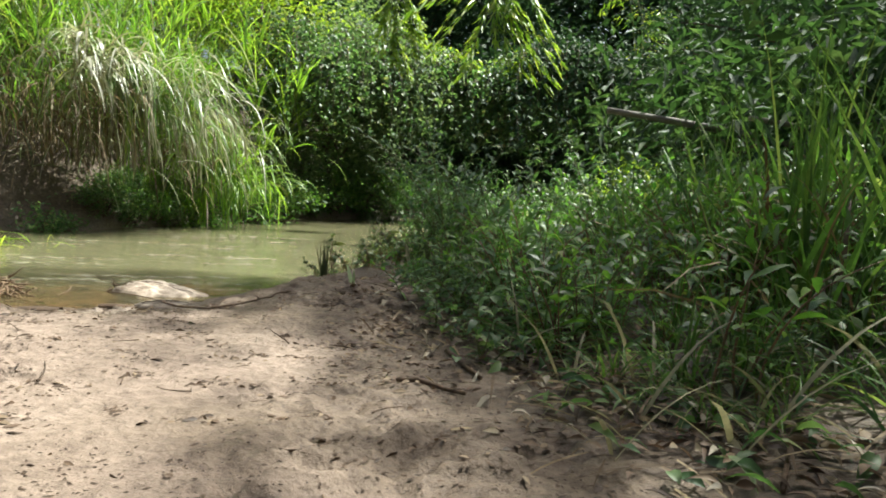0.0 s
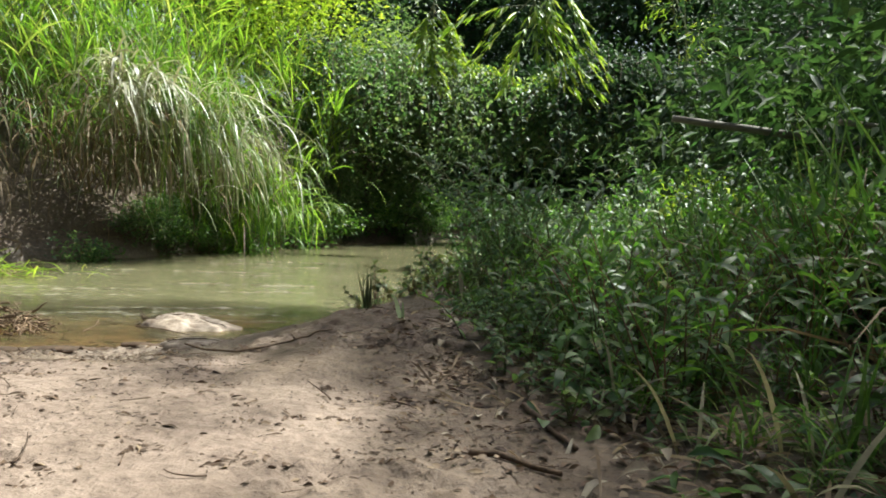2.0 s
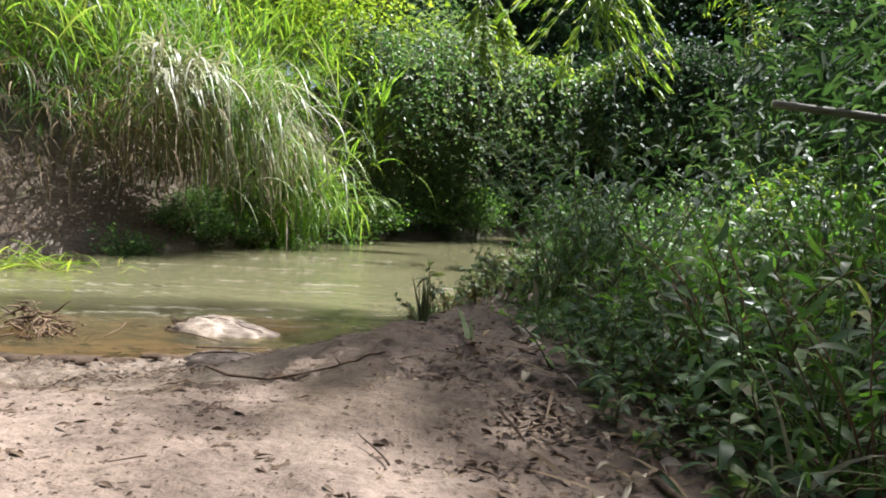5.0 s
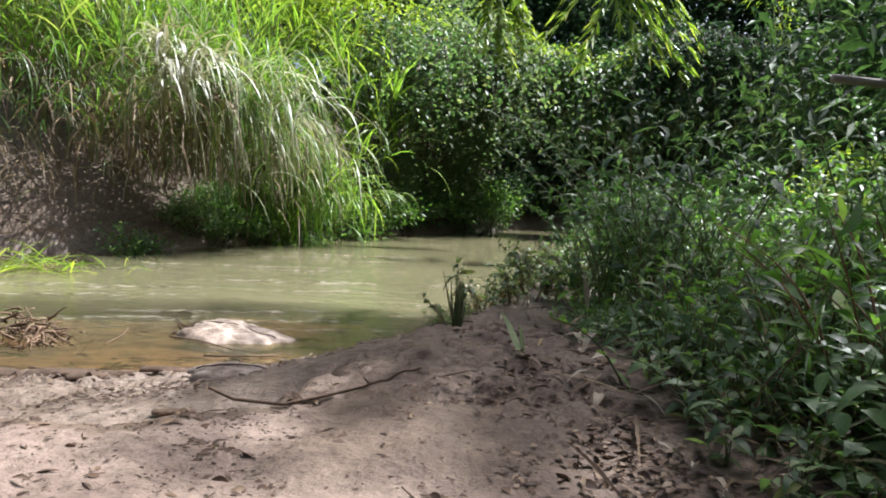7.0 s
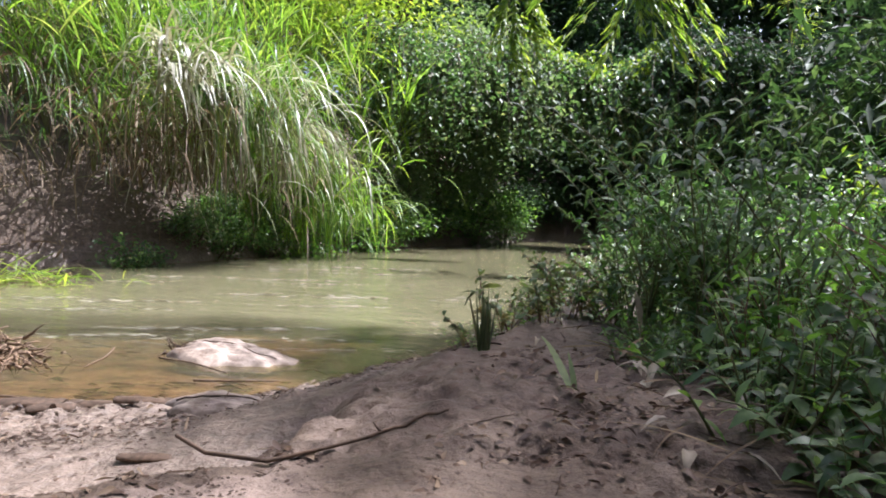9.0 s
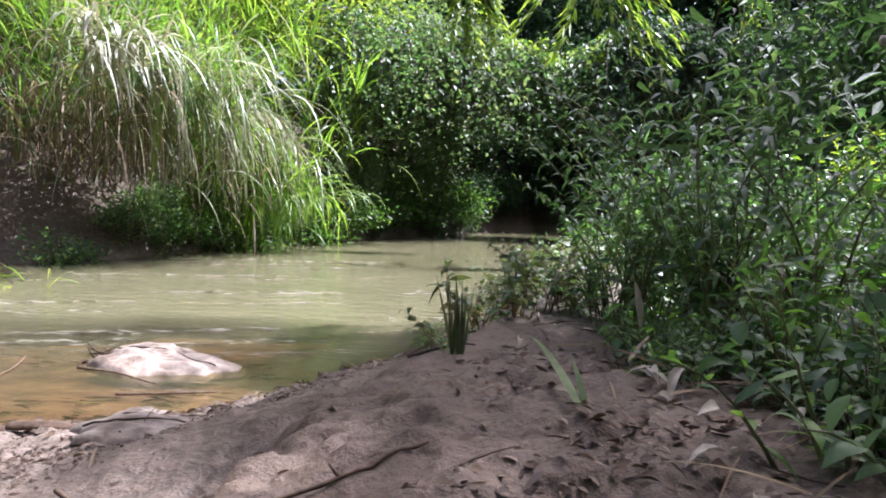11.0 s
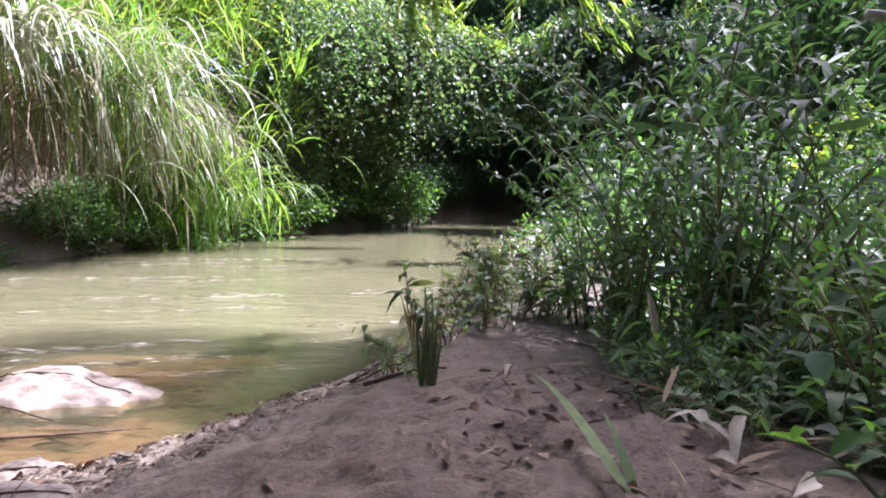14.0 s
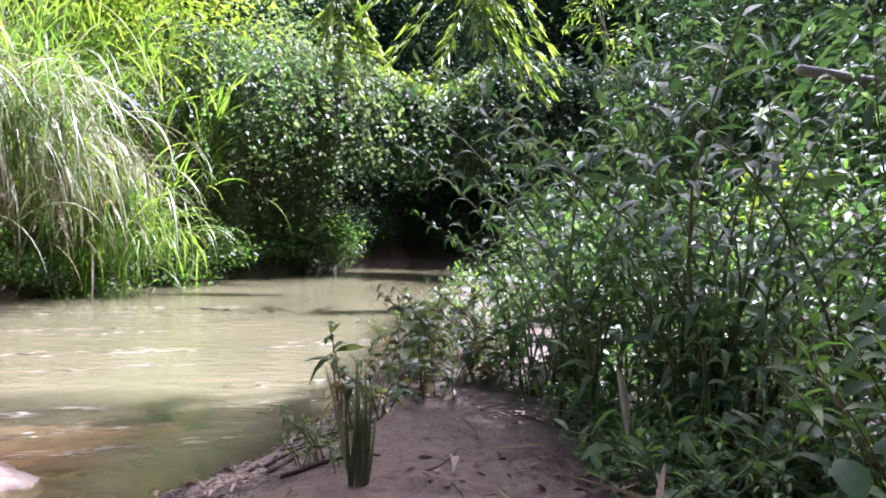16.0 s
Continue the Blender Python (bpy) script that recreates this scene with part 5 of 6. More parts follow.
bits = []
for k in range(120):
    c = np.array([rng.normal(0, 0.085), rng.normal(0, 0.06), 0])
    c[2] = 0.14 * math.exp(-(c[0] ** 2 + c[1] ** 2) / 0.008) * rng.uniform(0.2, 1.0)
    bits.append((curve_path(c, around(1, 0.1 - c[2] * 3, 0.3)[0], rng.uniform(0.04, 0.095), 0.3, 0.3, 5, 0.1), rng.uniform(0.003, 0.0075), 0.0015))
M_ROOT = plain_mat("dead_root", (0.06, 0.038, 0.024), (0.26, 0.18, 0.115), 60, 0.8, 0.5)
for bit in bits:
    part("root", tubes([bit], 5), M_ROOT, roots, smooth=True)
roots.location = (-2.05, 3.1, WATER)

# stub of a cut plant on the spit
stub = thing("reed_stub", "tight upright bundle of dull green reed blades on the sand", "reed")
foot = np.concatenate([rng.normal(0, 0.007, (16, 2)), np.full((16, 1), -0.01)], 1)
leafage_part("foliage", blades(foot, unit(np.stack([rng.normal(0, 0.07, 16), rng.normal(0, 0.07, 16), np.ones(16)], 1)), rng.uniform(0.09, 0.185, 16), rng.uniform(0.006, 0.011, 16), rng.uniform(0.02, 0.1, 16)), M_STUB, stub)
put(stub, at(-0.425, 2.83))
strap = thing("strap_leaf_plant", "pale green strap leaves leaning over on the sand", "plant")
for (x0, y0), (x1, y1), tall, w in (((-0.215, 2.33), (-0.28, 2.55), 0.07, 0.017), ((-0.21, 2.335), (-0.225, 2.41), 0.05, 0.010)):
    way = np.array([(x1 - x0, y1 - y0, tall * 1.25)])
    leafage_part("leaf", blades(np.array([(x0, y0, zat(x0, y0) - 0.005)]), unit(way), np.linalg.norm(way), w, 0.22, 8, 0.2), M_STRAP, strap)
tan = thing("withered_leaf", "long papery tan dead leaf hanging in the weeds", "dead leaf")
part("blade", broad_leaves(np.array([(-0.093, 2.8, 0.18)]), unit(np.array([(0.15, -0.1, -1.0)])), 0.1, 0.03, 0.1, 0.3), M_PALELEAF, tan, smooth=True)
part("stalk", tubes([(np.array([(-0.06, 2.82, zat(-0.06, 2.82) - 0.01), (-0.075, 2.81, 0.1), (-0.093, 2.8, 0.182)]), 0.002, 0.001)], 5), M_REDSTEM, tan, smooth=True)

# floating grass raft by the far bank
raft = tuft("grass_tuft", "straw-yellow and green grass raft lying on the water's edge", 0.42, 110, 0.012, M_YELLOW, spread=0.2, lift=0.4, droop=0.5, dry=120)
raft.location = (-3.56, 4.78, WATER + 0.02)

# snagged sticks under the seedlings
for x0, y0, dx, dy, L in ((-0.66, 3.2, 1, 0.1, 0.26), (-0.6, 3.1, 0.9, 0.5, 0.2), (-0.56, 3.0, 1, 0.3, 0.16), (-0.62, 3.34, 1, -0.1, 0.22)):
    p = curve_path((x0, y0, 0), (dx, dy, 0.0), L, 0.4, 0, 7, 0.05)
    p[:, 2] = np.maximum(WATER + 0.005, height(p[:, 0], p[:, 1]) + 0.004)
    stick("driftwood_stick", "dark wet stick snagged at the foot of the seedlings", p, 0.0042, 0.002, M_TWIG, "stick", group="sticks in the shallows")

# sticks lying in the shallows
for x0, y0, dx, dy, L in ((-1.86, 3.4, 0.5, -0.6, 0.3), (-1.62, 3.32, 1, -0.05, 0.34), (-1.35, 3.1, 1, 0.25, 0.26), (-1.75, 2.78, 1, 0.1, 0.3), (-1.5, 2.7, 1, -0.15, 0.26), (-1.2, 2.72, 1, 0.3, 0.22), (-0.62, 3.5, 0.9, 0.3, 0.2)):
    p = curve_path((x0, y0, WATER + 0.012), (dx, dy, 0.0), L, 0.4, 0, 7, 0.06)
    p[:, 2] = np.maximum(WATER + 0.006, height(p[:, 0], p[:, 1]) + 0.003)
    stick("driftwood_stick", "brown waterlogged stick lying in the shallows", p, 0.0038, 0.002, M_ROOT, "stick", group="sticks in the shallows")

# twigs, dead leaves and trodden litter on the sand
twig_kinds = []
for k in range(5):
    L = rng.uniform(0.05, 0.13)
    pts = curve_path((-L / 2, 0, 0.003), (1, 0, 0), L, 0.6, 0, 6, 0.12)
    pts[:, 2] = 0.003 + np.abs(pts[:, 2] - 0.003) * 0.25
    twig_kinds.append(stick("twig", "dark brown twig lying on the sand", pts, 0.0018, 0.0008, M_TWIG, "twig", group="twigs on the sand"))
spots = [(-0.47, 1.38), (0.17, 1.47), (0.04, 1.5), (-0.35, 1.31), (-0.62, 1.35), (-0.23, 2.04), (0.12, 1.62), (0.25, 1.3), (-0.1, 1.75), (-0.28, 1.75), (0.02, 1.95), (-0.15, 2.3), (-0.05, 2.05), (0.05, 1.28), (-0.6, 1.6),
         (-0.75, 1.5), (-0.2, 2.55), (-0.3, 2.65), (-0.12, 2.8), (-0.3, 2.95), (-0.4, 2.6), (0.3, 1.5), (-0.02, 2.2), (-0.2, 1.3), (-0.9, 1.65), (0.36, 1.36), (0.0, 2.35), (-0.33, 2.2), (-0.5, 2.75), (-0.25, 3.1)]
for k, (x, y) in enumerate(spots):
    m = pose(x, y, zat(x, y) + 0.002, 0, 0, rng.uniform(0, 360)) @ Matrix.Scale(rng.uniform(0.6, 1.1), 4)
    ob = twig_kinds[k] if k < 5 else None
    put(ob, m) if ob else copy_thing(twig_kinds[k % 5], m)


def fallen_leaf(label, L, W, mat, group):
    ob = thing("fallen_leaf", label, "dead leaf", group)
    part("blade", broad_leaves(np.array([(0, 0, 0.004)]), unit(np.array([(1, 0, 0.06)])), L, W, 0.08, 0.14), mat, ob)
    return ob


kinds = [fallen_leaf("curled brown dead leaf on the sand", 0.06, 0.025, M_DEADLEAF, "dead leaves on the sand"), fallen_leaf("dark rotting dead leaf on the sand", 0.045, 0.022, M_DEADLEAF, "dead leaves on the sand"),
         fallen_leaf("pale papery dry leaf on the ground", 0.07, 0.022, M_PALELEAF, "dead leaves on the sand")]
placed = [False] * 3
for k in range(48):
    y = rng.uniform(1.1, 2.9)
    e = float(np.interp(y, EDGE_Y, EDGE_X))
    x = e + rng.normal(-0.12, 0.16) if k % 3 else rng.uniform(-0.9, 0.3)
    kind = int(rng.choice([0, 0, 1, 1, 2]))
    m = pose(x, y, zat(x, y), rng.uniform(-25, 25), rng.uniform(-15, 15), rng.uniform(0, 360)) @ Matrix.Scale(rng.uniform(0.35, 0.75), 4)
    if placed[kind]:
        copy_thing(kinds[kind], m)
    else:
        put(kinds[kind], m)
        placed[kind] = True


def litter(name, label, n, spread, size, mat):
    """Uncounted crumbs of bark, leaf and mud."""
    P = spread(n)
    s = size * rng.uniform(0.3, 1.0, n) ** 1.5
    base = np.array([(-1, -1, -0.3), (1, -1, -0.3), (1, 1, -0.3), (-1, 1, -0.3), (0, 0, 0.55)], dtype=float)
    a = rng.uniform(0, 6.28, n)
    jit = rng.uniform(0.4, 1.3, (n, 5, 3))
    sh = base[None] * jit * np.stack([rng.uniform(0.6, 2.2, n), rng.uniform(0.4, 0.9, n), rng.uniform(0.4, 0.9, n)], 1)[:, None, :] * s[:, None, None]
    ca, sa = np.cos(a)[:, None], np.sin(a)[:, None]
    V = np.stack([sh[..., 0] * ca - sh[..., 1] * sa, sh[..., 0] * sa + sh[..., 1] * ca, sh[..., 2]], -1) + P[:, None, :]
    b = np.arange(n)[:, None] * 5
    T = np.concatenate([b + [0, 1, 4], b + [1, 2, 4], b + [2, 3, 4], b + [3, 0, 4]])
    return tagged(new(name, raw_mesh(name, V, None, T, mat)), label, "litter", kind="stuff")


def on_sand(n):
    x, y = rng.uniform(-1.6, 0.75, n * 6), rng.uniform(0.7, 3.4, n * 6)
    e = np.interp(y, EDGE_Y, EDGE_X)
    keep = (fbm(x, y, 3.2, 3, 61) + 0.35 * np.exp(-((x - e + 0.15) / 0.2) ** 2) + rng.uniform(-0.25, 0.25, len(x)) > 0.18) & (x < e + 0.25) & ~in_water(x, y)
    x, y = x[keep][:n], y[keep][:n]
    x, y = np.resize(x, n), np.resize(y, n)
    return np.stack([x, y, height(x, y) + 0.001], 1)


def by_shore(n):
    k = rng.uniform(0, 1, n)
    x = np.interp(k, np.linspace(0, 1, 7), [-1.9, -1.5, -1.1, -0.95, -0.77, -0.6, -0.53]) + rng.normal(0, 0.05, n)
    y = np.interp(k, np.linspace(0, 1, 7), [2.62, 2.66, 2.86, 3.1, 3.36, 3.75, 4.3]) - abs(rng.normal(0.0, 0.085, n))
    return np.stack([x, y, height(x, y) + 0.002], 1)


litter("leaf_litter", "dark crumbs of bark and leaf on the sand", 6500, on_sand, 0.004, M_CRUMB)
scrap_foot = on_sand(350)
n = len(scrap_foot)
scraps = new("leaf_scraps", raw_mesh("leaf_scraps", *broad_leaves(scrap_foot, around(n, 0.04, 0.12), rng.uniform(0.006, 0.026, n), rng.uniform(0.004, 0.010, n), 0.15, 0.12), M_DEADLEAF))
tagged(scraps, "rotten brown scraps of leaf trodden into the sand", "litter", kind="stuff")
litter("shore_litter", "dark wet litter along the waterline", 3200, by_shore, 0.0055, M_CRUMB)


# straw, fallen stalks and dead leaves under the thicket's edge
n = 420
sy = rng.uniform(1.0, 3.3, n)
sx = np.interp(sy, EDGE_Y, EDGE_X) + rng.normal(0.16, 0.17, n)
straw_foot = np.stack([sx, sy, height(sx, sy) + rng.uniform(0.003, 0.03, n)], 1)
straw = new("straw_litter", raw_mesh("straw_litter", *blades(straw_foot, around(n, 0.08, 0.16), rng.uniform(0.05, 0.2, n), rng.uniform(0.003, 0.008, n), rng.uniform(0.05, 0.4, n), 5), M_DRY))
tagged(straw, "tangled dry straw and fallen stalks under the weeds", "litter", kind="stuff")
n = 650
sy = rng.uniform(0.95, 3.3, n)
sx = np.interp(sy, EDGE_Y, EDGE_X) + 0.06 + abs(rng.normal(0.1, 0.2, n))
mulch_foot = np.stack([sx, sy, height(sx, sy) + rng.uniform(0.002, 0.015, n)], 1)
mulch = new("dead_leaf_litter", raw_mesh("dead_leaf_litter", *broad_leaves(mulch_foot, around(n, 0.05, 0.15), rng.uniform(0.018, 0.05, n), rng.uniform(0.008, 0.02, n), 0.2, 0.15), M_DEADLEAF))
tagged(mulch, "brown rotting leaves under the edge of the weeds", "litter", kind="stuff")


n = 130
sy = rng.uniform(0.95, 2.9, n)
sx = np.interp(sy, EDGE_Y, EDGE_X) + rng.normal(0.1, 0.14, n)
pale_foot = np.stack([sx, sy, height(sx, sy) + rng.uniform(0.004, 0.03, n)], 1)
pale = new("pale_leaf_litter", raw_mesh("pale_leaf_litter", *broad_leaves(pale_foot, around(n, 0.2, 0.4), rng.uniform(0.025, 0.075, n), rng.uniform(0.008, 0.02, n), 0.5, 0.4), M_PALELEAF))
tagged(pale, "pale papery dry leaves under the edge of the weeds", "litter", kind="stuff")

# dry cane blades bowed over the litter
dry_cane = tuft("dry_cane", "bleached dry cane blades bowed over the litter", 0.3, 6, 0.010, M_STRAW, "dry grass", 0.03, 0.75, 1.3, group="dry cane at the edge of the sand")
put(dry_cane, at(0.5, 1.3))
for x, y, s in ((0.62, 1.1, 1.0), (0.4, 1.55, 0.9), (0.72, 1.25, 1.1), (0.3, 1.75, 0.9), (0.85, 1.05, 1.1), (0.55, 1.5, 1.0), (0.2, 2.0, 0.8), (0.7, 1.45, 1.0), (0.95, 1.3, 1.2), (0.45, 1.15, 0.8), (0.25, 2.3, 0.8)):
    copy_thing(dry_cane, at(x, y, None, s))
for x0, y0, dx, dy, L, r in STALKS:
    p = curve_path((x0, y0, 0), (dx, dy, 0.0), L, 0.25, 0, 7, 0.03)
    p[:, 2] = height(p[:, 0], p[:, 1]) + r + 0.001
    stick("dead_stalk", "thick brown dead stalk lying at the edge of the sand", p, r, r * 0.7, M_ROOT2, "stick", group="dead stalks at the edge of the sand")

# a band of washed-up rubbish along the wet slope


def on_slope(n):
    k = rng.uniform(0, 1, n)
    x = np.interp(k, np.linspace(0, 1, 6), [-1.35, -1.05, -0.85, -0.7, -0.6, -0.5]) + rng.normal(0, 0.045, n)
    y = np.interp(k, np.linspace(0, 1, 6), [2.35, 2.5, 2.75, 2.98, 3.2, 3.5]) + rng.normal(0, 0.06, n)
    return np.stack([x, y, height(x, y) + 0.002], 1)


litter("slope_litter", "dark wet crumbs of bark on the muddy slope", 1300, on_slope, 0.006, M_CRUMB)
foot = on_slope(130)
tagged(new("slope_straw", raw_mesh("slope_straw", *blades(foot, around(130, 0.05, 0.2), rng.uniform(0.02, 0.09, 130), rng.uniform(0.002, 0.006, 130), 0.25, 4), M_DEADLEAF)), "washed-up brown stalks on the muddy slope", "litter", kind="stuff")
foot = on_slope(100)
tagged(new("slope_leaves", raw_mesh("slope_leaves", *broad_leaves(foot, around(100, 0.06, 0.2), rng.uniform(0.008, 0.03, 100), rng.uniform(0.005, 0.012, 100), 0.5, 0.4), M_DEADLEAF)), "washed-up rotten leaves on the muddy slope", "litter", kind="stuff")

# brown leaves strewn out from the weeds over the sand
n = 300
sy = rng.uniform(1.15, 3.0, n)
sx = np.interp(sy, EDGE_Y, EDGE_X) - abs(rng.normal(0.0, 0.2, n))
foot = np.stack([sx, sy, height(sx, sy) + 0.002], 1)
tagged(new("strewn_leaves", raw_mesh("strewn_leaves", *broad_leaves(foot, around(n, 0.04, 0.12), rng.uniform(0.010, 0.034, n), rng.uniform(0.006, 0.014, n), 0.15, 0.14), M_DEADLEAF)), "dark brown dead leaves strewn over the sand", "litter", kind="stuff")

# heaps of rotten leaf and bark trodden into the open sand
heap_x, heap_y = rng.uniform(-1.05, 0.25, 70), rng.uniform(1.05, 2.15, 70)
k = rng.integers(0, 70, 1500)
sx, sy = heap_x[k] + rng.normal(0, 0.035, 1500) * rng.uniform(0.3, 1.6, 70)[k], heap_y[k] + rng.normal(0, 0.016, 1500) * rng.uniform(0.3, 1.6, 70)[k]
foot = np.stack([sx, sy, height(sx, sy) + 0.001], 1)


def heaps(n):
    return foot[:n]


litter("bark_litter", "small heaps of dark bark and rotten leaf on the sand", 1500, heaps, 0.0065, M_CRUMB)
m = 420
tagged(new("rotten_leaves", raw_mesh("rotten_leaves", *broad_leaves(foot[:m], around(m, 0.05, 0.15), rng.uniform(0.008, 0.03, m), rng.uniform(0.005, 0.011, m), 0.15, 0.14), M_DEADLEAF)), "rotten dark leaves in small heaps on the sand", "litter", kind="stuff")

# flecks of foam and floating husk along the current, also painting pale glints
n = 1100
k = rng.integers(0, 26, n)
lane_x, lane_y = rng.uniform(-3.2, -0.6, 26), rng.uniform(3.5, 7.0, 26)
along_it = rng.normal(0, 0.22, n)
fx, fy = lane_x[k] + along_it * 0.9 + rng.normal(0, 0.012, n), lane_y[k] + along_it * 0.38 + rng.normal(0, 0.02, n)
keep = in_water(fx, fy) & (height(fx, fy) < WATER - 0.03)
foot = np.stack([fx, fy, np.full(n, WATER + 0.003)], 1)[keep]
m = len(foot)
M_FOAM_GLINT = plain_mat("foam", (0.2, 0.19, 0.14), (0.36, 0.34, 0.28), 80, 0.6, 0.1)
flecks = new("foam_flecks", raw_mesh("foam_flecks", *broad_leaves(foot, unit(np.stack([np.ones(m), rng.normal(0.4, 0.15, m), np.zeros(m)], 1)), rng.uniform(0.015, 0.1, m), rng.uniform(0.002, 0.006, m), 0.02, 0.1), M_FOAM_GLINT))
tagged(flecks, "pale foam flecks in lines that also stand for glints on the stream", "foam", kind="stuff")

# drifts of red-brown leaves by the edge of the weeds
n = 620
k = rng.integers(0, 14, n)
drift_y = rng.uniform(1.5, 2.6, 14)
drift_x = np.interp(drift_y, EDGE_Y, EDGE_X) - rng.uniform(0.0, 0.28, 14)
sx, sy = drift_x[k] + rng.normal(0, 0.04, n), drift_y[k] + rng.normal(0, 0.035, n)
foot = np.stack([sx, sy, height(sx, sy) + rng.uniform(0.001, 0.008, n)], 1)
tagged(new("leaf_drifts", raw_mesh("leaf_drifts", *broad_leaves(foot, around(n, 0.08, 0.2), rng.uniform(0.008, 0.026, n), rng.uniform(0.004, 0.011, n), 0.15, 0.15), M_DEADLEAF)), "drifts of red-brown dead leaves on the damp sand", "litter", kind="stuff")

# sodden leaves and bark flakes heaped along the waterline
foot = by_shore(170)
tagged(new("shore_leaves", raw_mesh("shore_leaves", *broad_leaves(foot, around(170, 0.1, 0.25), rng.uniform(0.015, 0.055, 170), rng.uniform(0.008, 0.02, 170), 0.5, 0.5), M_DEADLEAF)), "sodden brown leaves along the waterline", "litter", kind="stuff")
foot = by_shore(24)
tagged(new("shore_flakes", raw_mesh("shore_flakes", *broad_leaves(foot, around(24, 0.1, 0.2), rng.uniform(0.015, 0.05, 24), rng.uniform(0.008, 0.022, 24), 0.5, 0.5), M_PALELEAF)), "pale flakes of bark and leaf along the waterline", "litter", kind="stuff")


def mud_clods(n):
    k = rng.integers(0, 40, n)
    cx = np.interp(np.linspace(0, 1, 40), np.linspace(0, 1, 5), [-1.75, -1.35, -1.1, -0.9, -0.75]) + rng.normal(0, 0.05, 40)
    cy = np.interp(np.linspace(0, 1, 40), np.linspace(0, 1, 5), [2.45, 2.5, 2.62, 2.8, 3.1]) + rng.normal(0, 0.08, 40)
    x, y = cx[k] + rng.normal(0, 0.03, n), cy[k] + rng.normal(0, 0.02, n)
    return np.stack([x, y, height(x, y) + 0.002], 1)


M_CLOD = plain_mat("wet_mud", (0.06, 0.042, 0.03), (0.2, 0.15, 0.115), 70, 0.5, 0.5)
litter("mud_clods", "broken clods of wet brown mud by the water", 260, mud_clods, 0.013, M_CLOD)


def bark_piece(label, L, W, H, mat, seed):
    """A curved, split-edged piece of sodden bark."""
    ob = thing("bark_piece", label, "bark", "bark washed up on the wet shelf")
    nu, nv = 12, 7
    U, V = np.meshgrid(np.linspace(-1, 1, nu), np.linspace(-1, 1, nv))
    rag = 1 + 0.3 * fbm(U * 2 + seed, V * 2, 1.5, 3, seed)
    top = np.stack([U * L * (1 + 0.12 * fbm(V * 3, U * 0 + seed, 1.0, 2, 5)), V * W * rag + 0.15 * W * np.sin(U * 2 + seed), H * (1 - 0.8 * V * V) * (1 - 0.4 * U * U) + 0.25 * H * fbm(U * 4, V * 4 + seed, 1.0, 3, 9)], -1).reshape(-1, 3)
    low = top - np.array([0, 0, H * 0.45])
    i = np.arange(nu * nv).reshape(nv, nu)
    q = np.stack([i[:-1, :-1], i[:-1, 1:], i[1:, 1:], i[1:, :-1]], -1).reshape(-1, 4)
    m = nu * nv
    rim = np.concatenate([i[0], i[1:, -1], i[-1, ::-1][1:], i[::-1, 0][1:-1]])
    nxt = np.roll(rim, -1)
    walls = np.stack([rim + m, nxt + m, nxt, rim], -1)
    part("bark_sheet", (np.concatenate([top, low]), np.concatenate([q, q[:, ::-1] + m, walls]), None), mat, ob, smooth=True)
    return ob


for k, (x, y, L, W, H, turn) in enumerate(((-1.32, 2.72, 0.10, 0.022, 0.016, 8), (-1.45, 2.76, 0.06, 0.03, 0.018, -12), (-1.53, 2.66, 0.09, 0.028, 0.014, 20), (-1.2, 2.66, 0.07, 0.016, 0.012, 2), (-1.66, 2.62, 0.08, 0.03, 0.016, -6),
                                           (-1.4, 2.6, 0.05, 0.02, 0.012, 30), (-1.08, 2.72, 0.06, 0.014, 0.01, 16), (-1.78, 2.68, 0.07, 0.022, 0.014, 12), (-1.25, 2.78, 0.05, 0.018, 0.014, -20), (-0.98, 2.36, 0.05, 0.014, 0.009, 10))):
    label = "dark sodden piece of bark on the wet shelf"
    put(bark_piece(label, L, W, H, M_ROOT2, k + 3), pose(x, y, zat(x, y) + H * 0.1, 0, 0, turn))
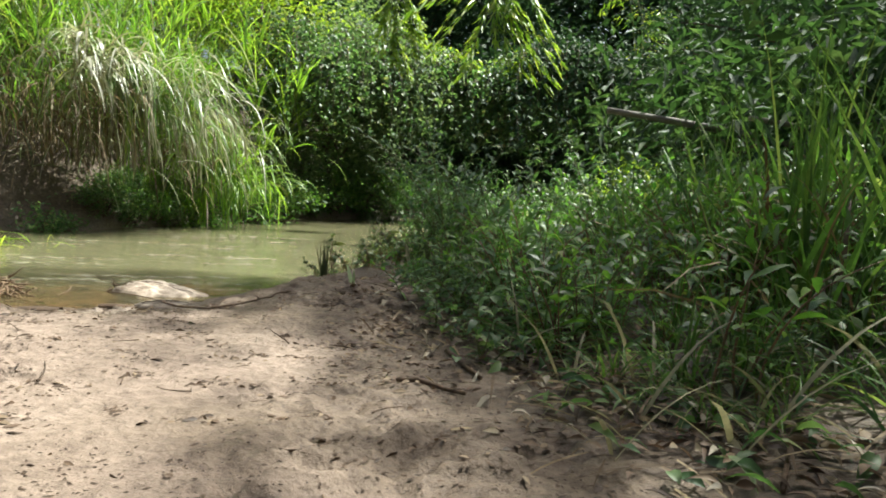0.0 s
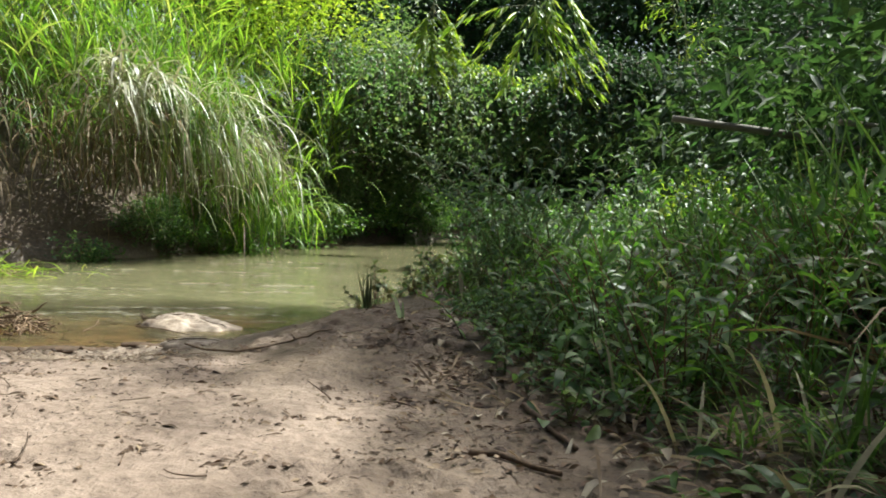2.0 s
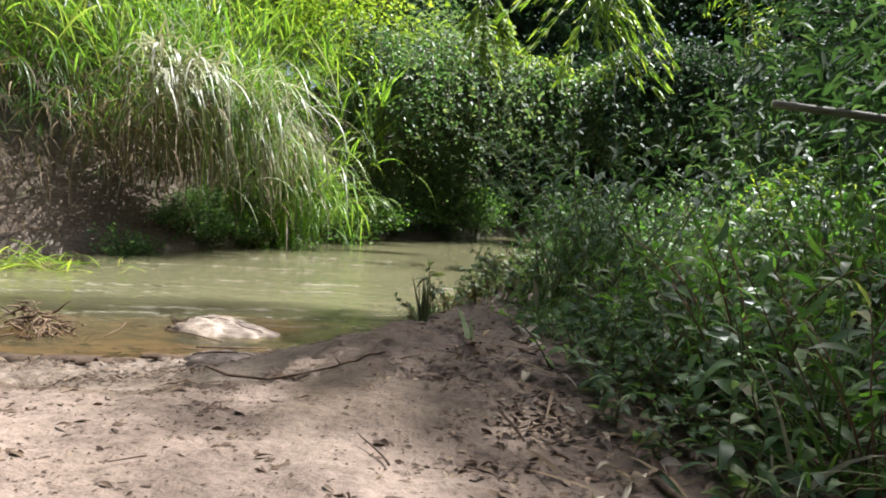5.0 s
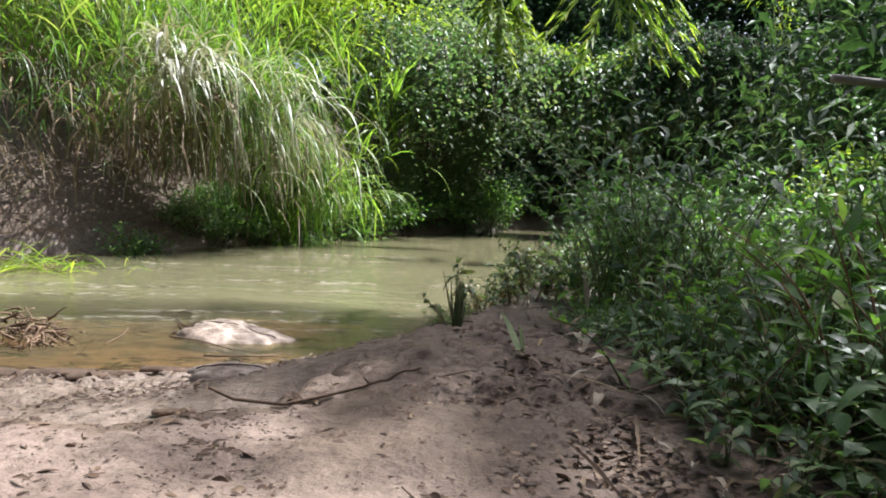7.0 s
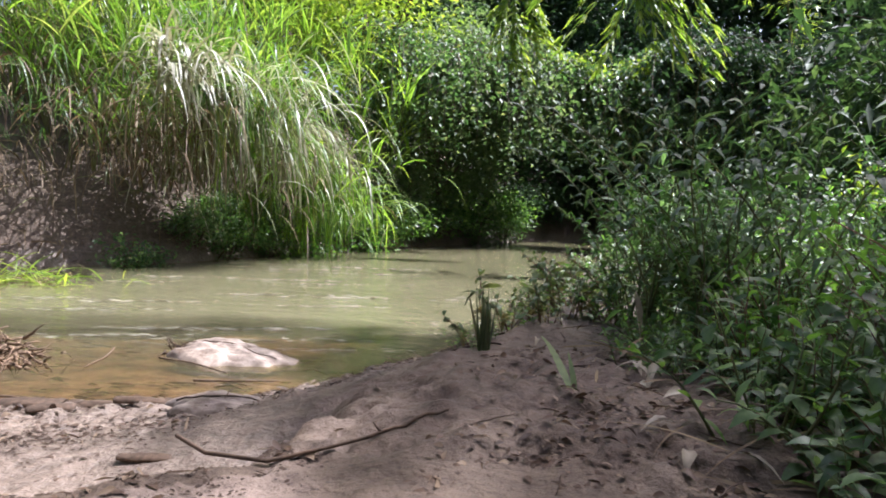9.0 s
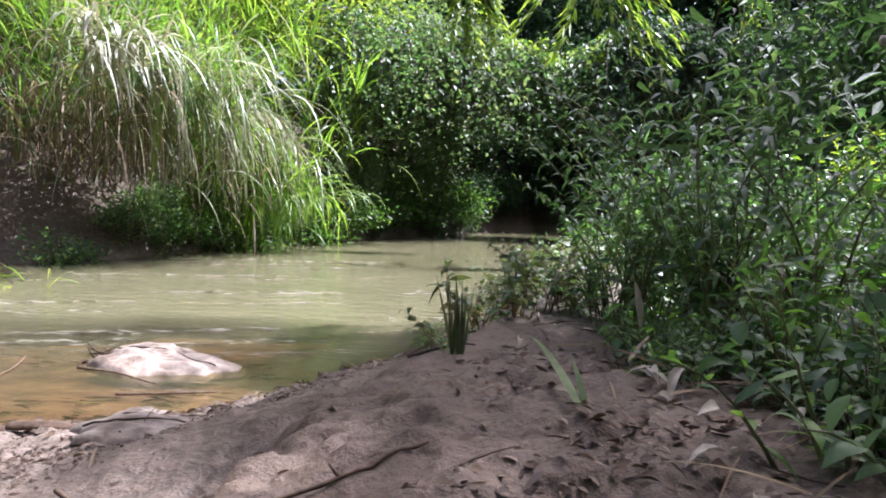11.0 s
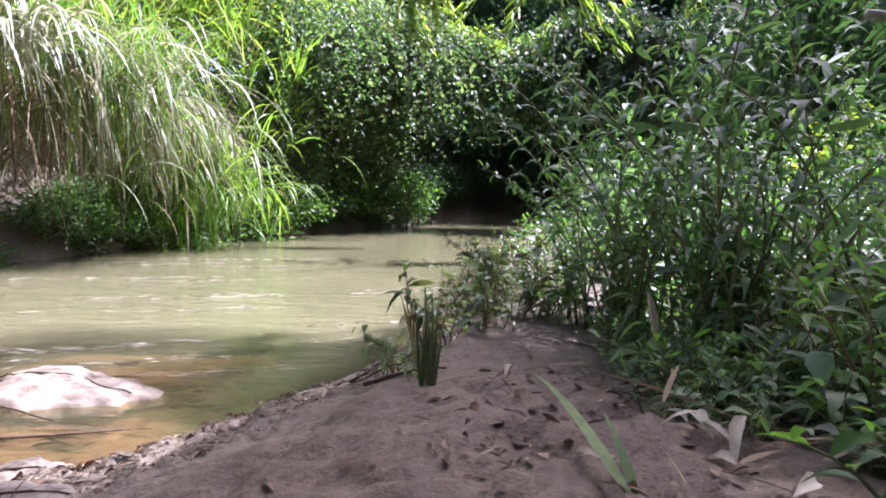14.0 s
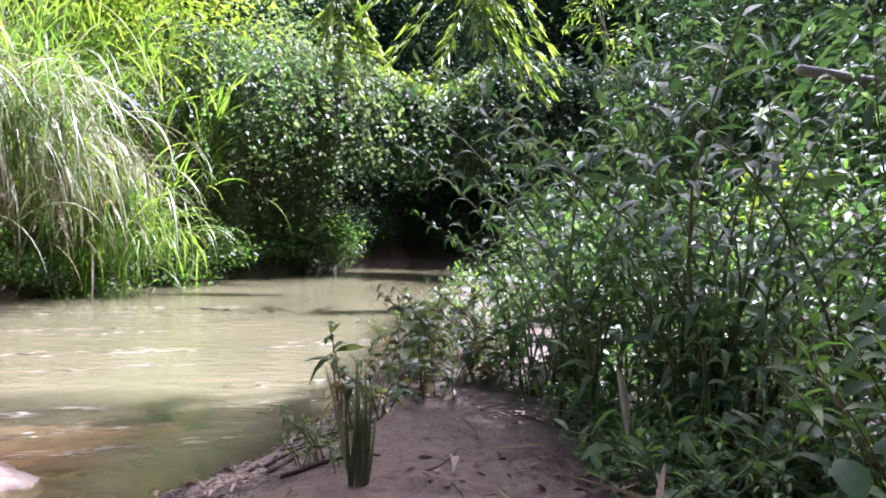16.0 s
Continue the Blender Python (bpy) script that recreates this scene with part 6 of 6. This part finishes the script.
# larger flakes of rotten bark on the dry sand
n = 80
sx, sy = rng.uniform(-1.3, 0.35, n), rng.uniform(0.95, 2.4, n)
foot = np.stack([sx, sy, height(sx, sy) + 0.002], 1)
flake_way = unit(np.stack([np.ones(n), rng.normal(0, 0.45, n), rng.normal(0.08, 0.1, n)], 1) * np.where(rng.uniform(0, 1, n) < 0.5, -1, 1)[:, None])
tagged(new("bark_flakes", raw_mesh("bark_flakes", *broad_leaves(foot, flake_way, rng.uniform(0.012, 0.042, n), rng.uniform(0.004, 0.009, n), 0.15, 0.35), M_ROOT2)), "dark rotten flakes of bark on the sand", "litter", kind="stuff")

# drowned leaves and silt crusts in the shallows
n = 900
sx, sy = rng.uniform(-2.6, -0.95, n), rng.uniform(2.75, 4.1, n)
keep = in_water(sx, sy) & (height(sx, sy) > WATER - 0.07) & (fbm(sx, sy, 4.0, 3, 83) > -0.05)
sx, sy = sx[keep], sy[keep]
m = len(sx)
foot = np.stack([sx, sy, np.maximum(height(sx, sy) + 0.006, WATER - 0.012)], 1)
drowned_way = unit(np.stack([np.ones(m), rng.normal(0.2, 0.25, m), np.full(m, 0.01)], 1))
tagged(new("drowned_leaves", raw_mesh("drowned_leaves", *broad_leaves(foot, drowned_way, rng.uniform(0.02, 0.1, m), rng.uniform(0.005, 0.016, m), 0.03, 0.05), M_DEADLEAF)), "brown drowned leaves in the clear shallows", "litter", kind="stuff")

# deep leaf mulch along the foot of the grass
n = 520
sy = rng.uniform(0.75, 1.9, n)
sx = np.interp(sy, EDGE_Y, EDGE_X) + rng.normal(0.12, 0.12, n)
foot = np.stack([sx, sy, height(sx, sy) + rng.uniform(0.002, 0.03, n)], 1)
tagged(new("leaf_mulch", raw_mesh("leaf_mulch", *broad_leaves(foot, around(n, 0.12, 0.25), rng.uniform(0.014, 0.05, n), rng.uniform(0.006, 0.015, n), 0.25, 0.2), M_DEADLEAF)), "deep brown leaf mulch at the foot of the grass", "litter", kind="stuff")
n = 120
sy = rng.uniform(0.8, 1.9, n)
sx = np.interp(sy, EDGE_Y, EDGE_X) + rng.normal(0.15, 0.1, n)
foot = np.stack([sx, sy, height(sx, sy) + rng.uniform(0.01, 0.04, n)], 1)
tagged(new("green_leaf_litter", raw_mesh("green_leaf_litter", *broad_leaves(foot, around(n, 0.3, 0.3), rng.uniform(0.04, 0.1, n), rng.uniform(0.012, 0.026, n), 0.5, 0.2), M_WEED2)), "fresh green leaves lying over the mulch", "litter", kind="stuff")
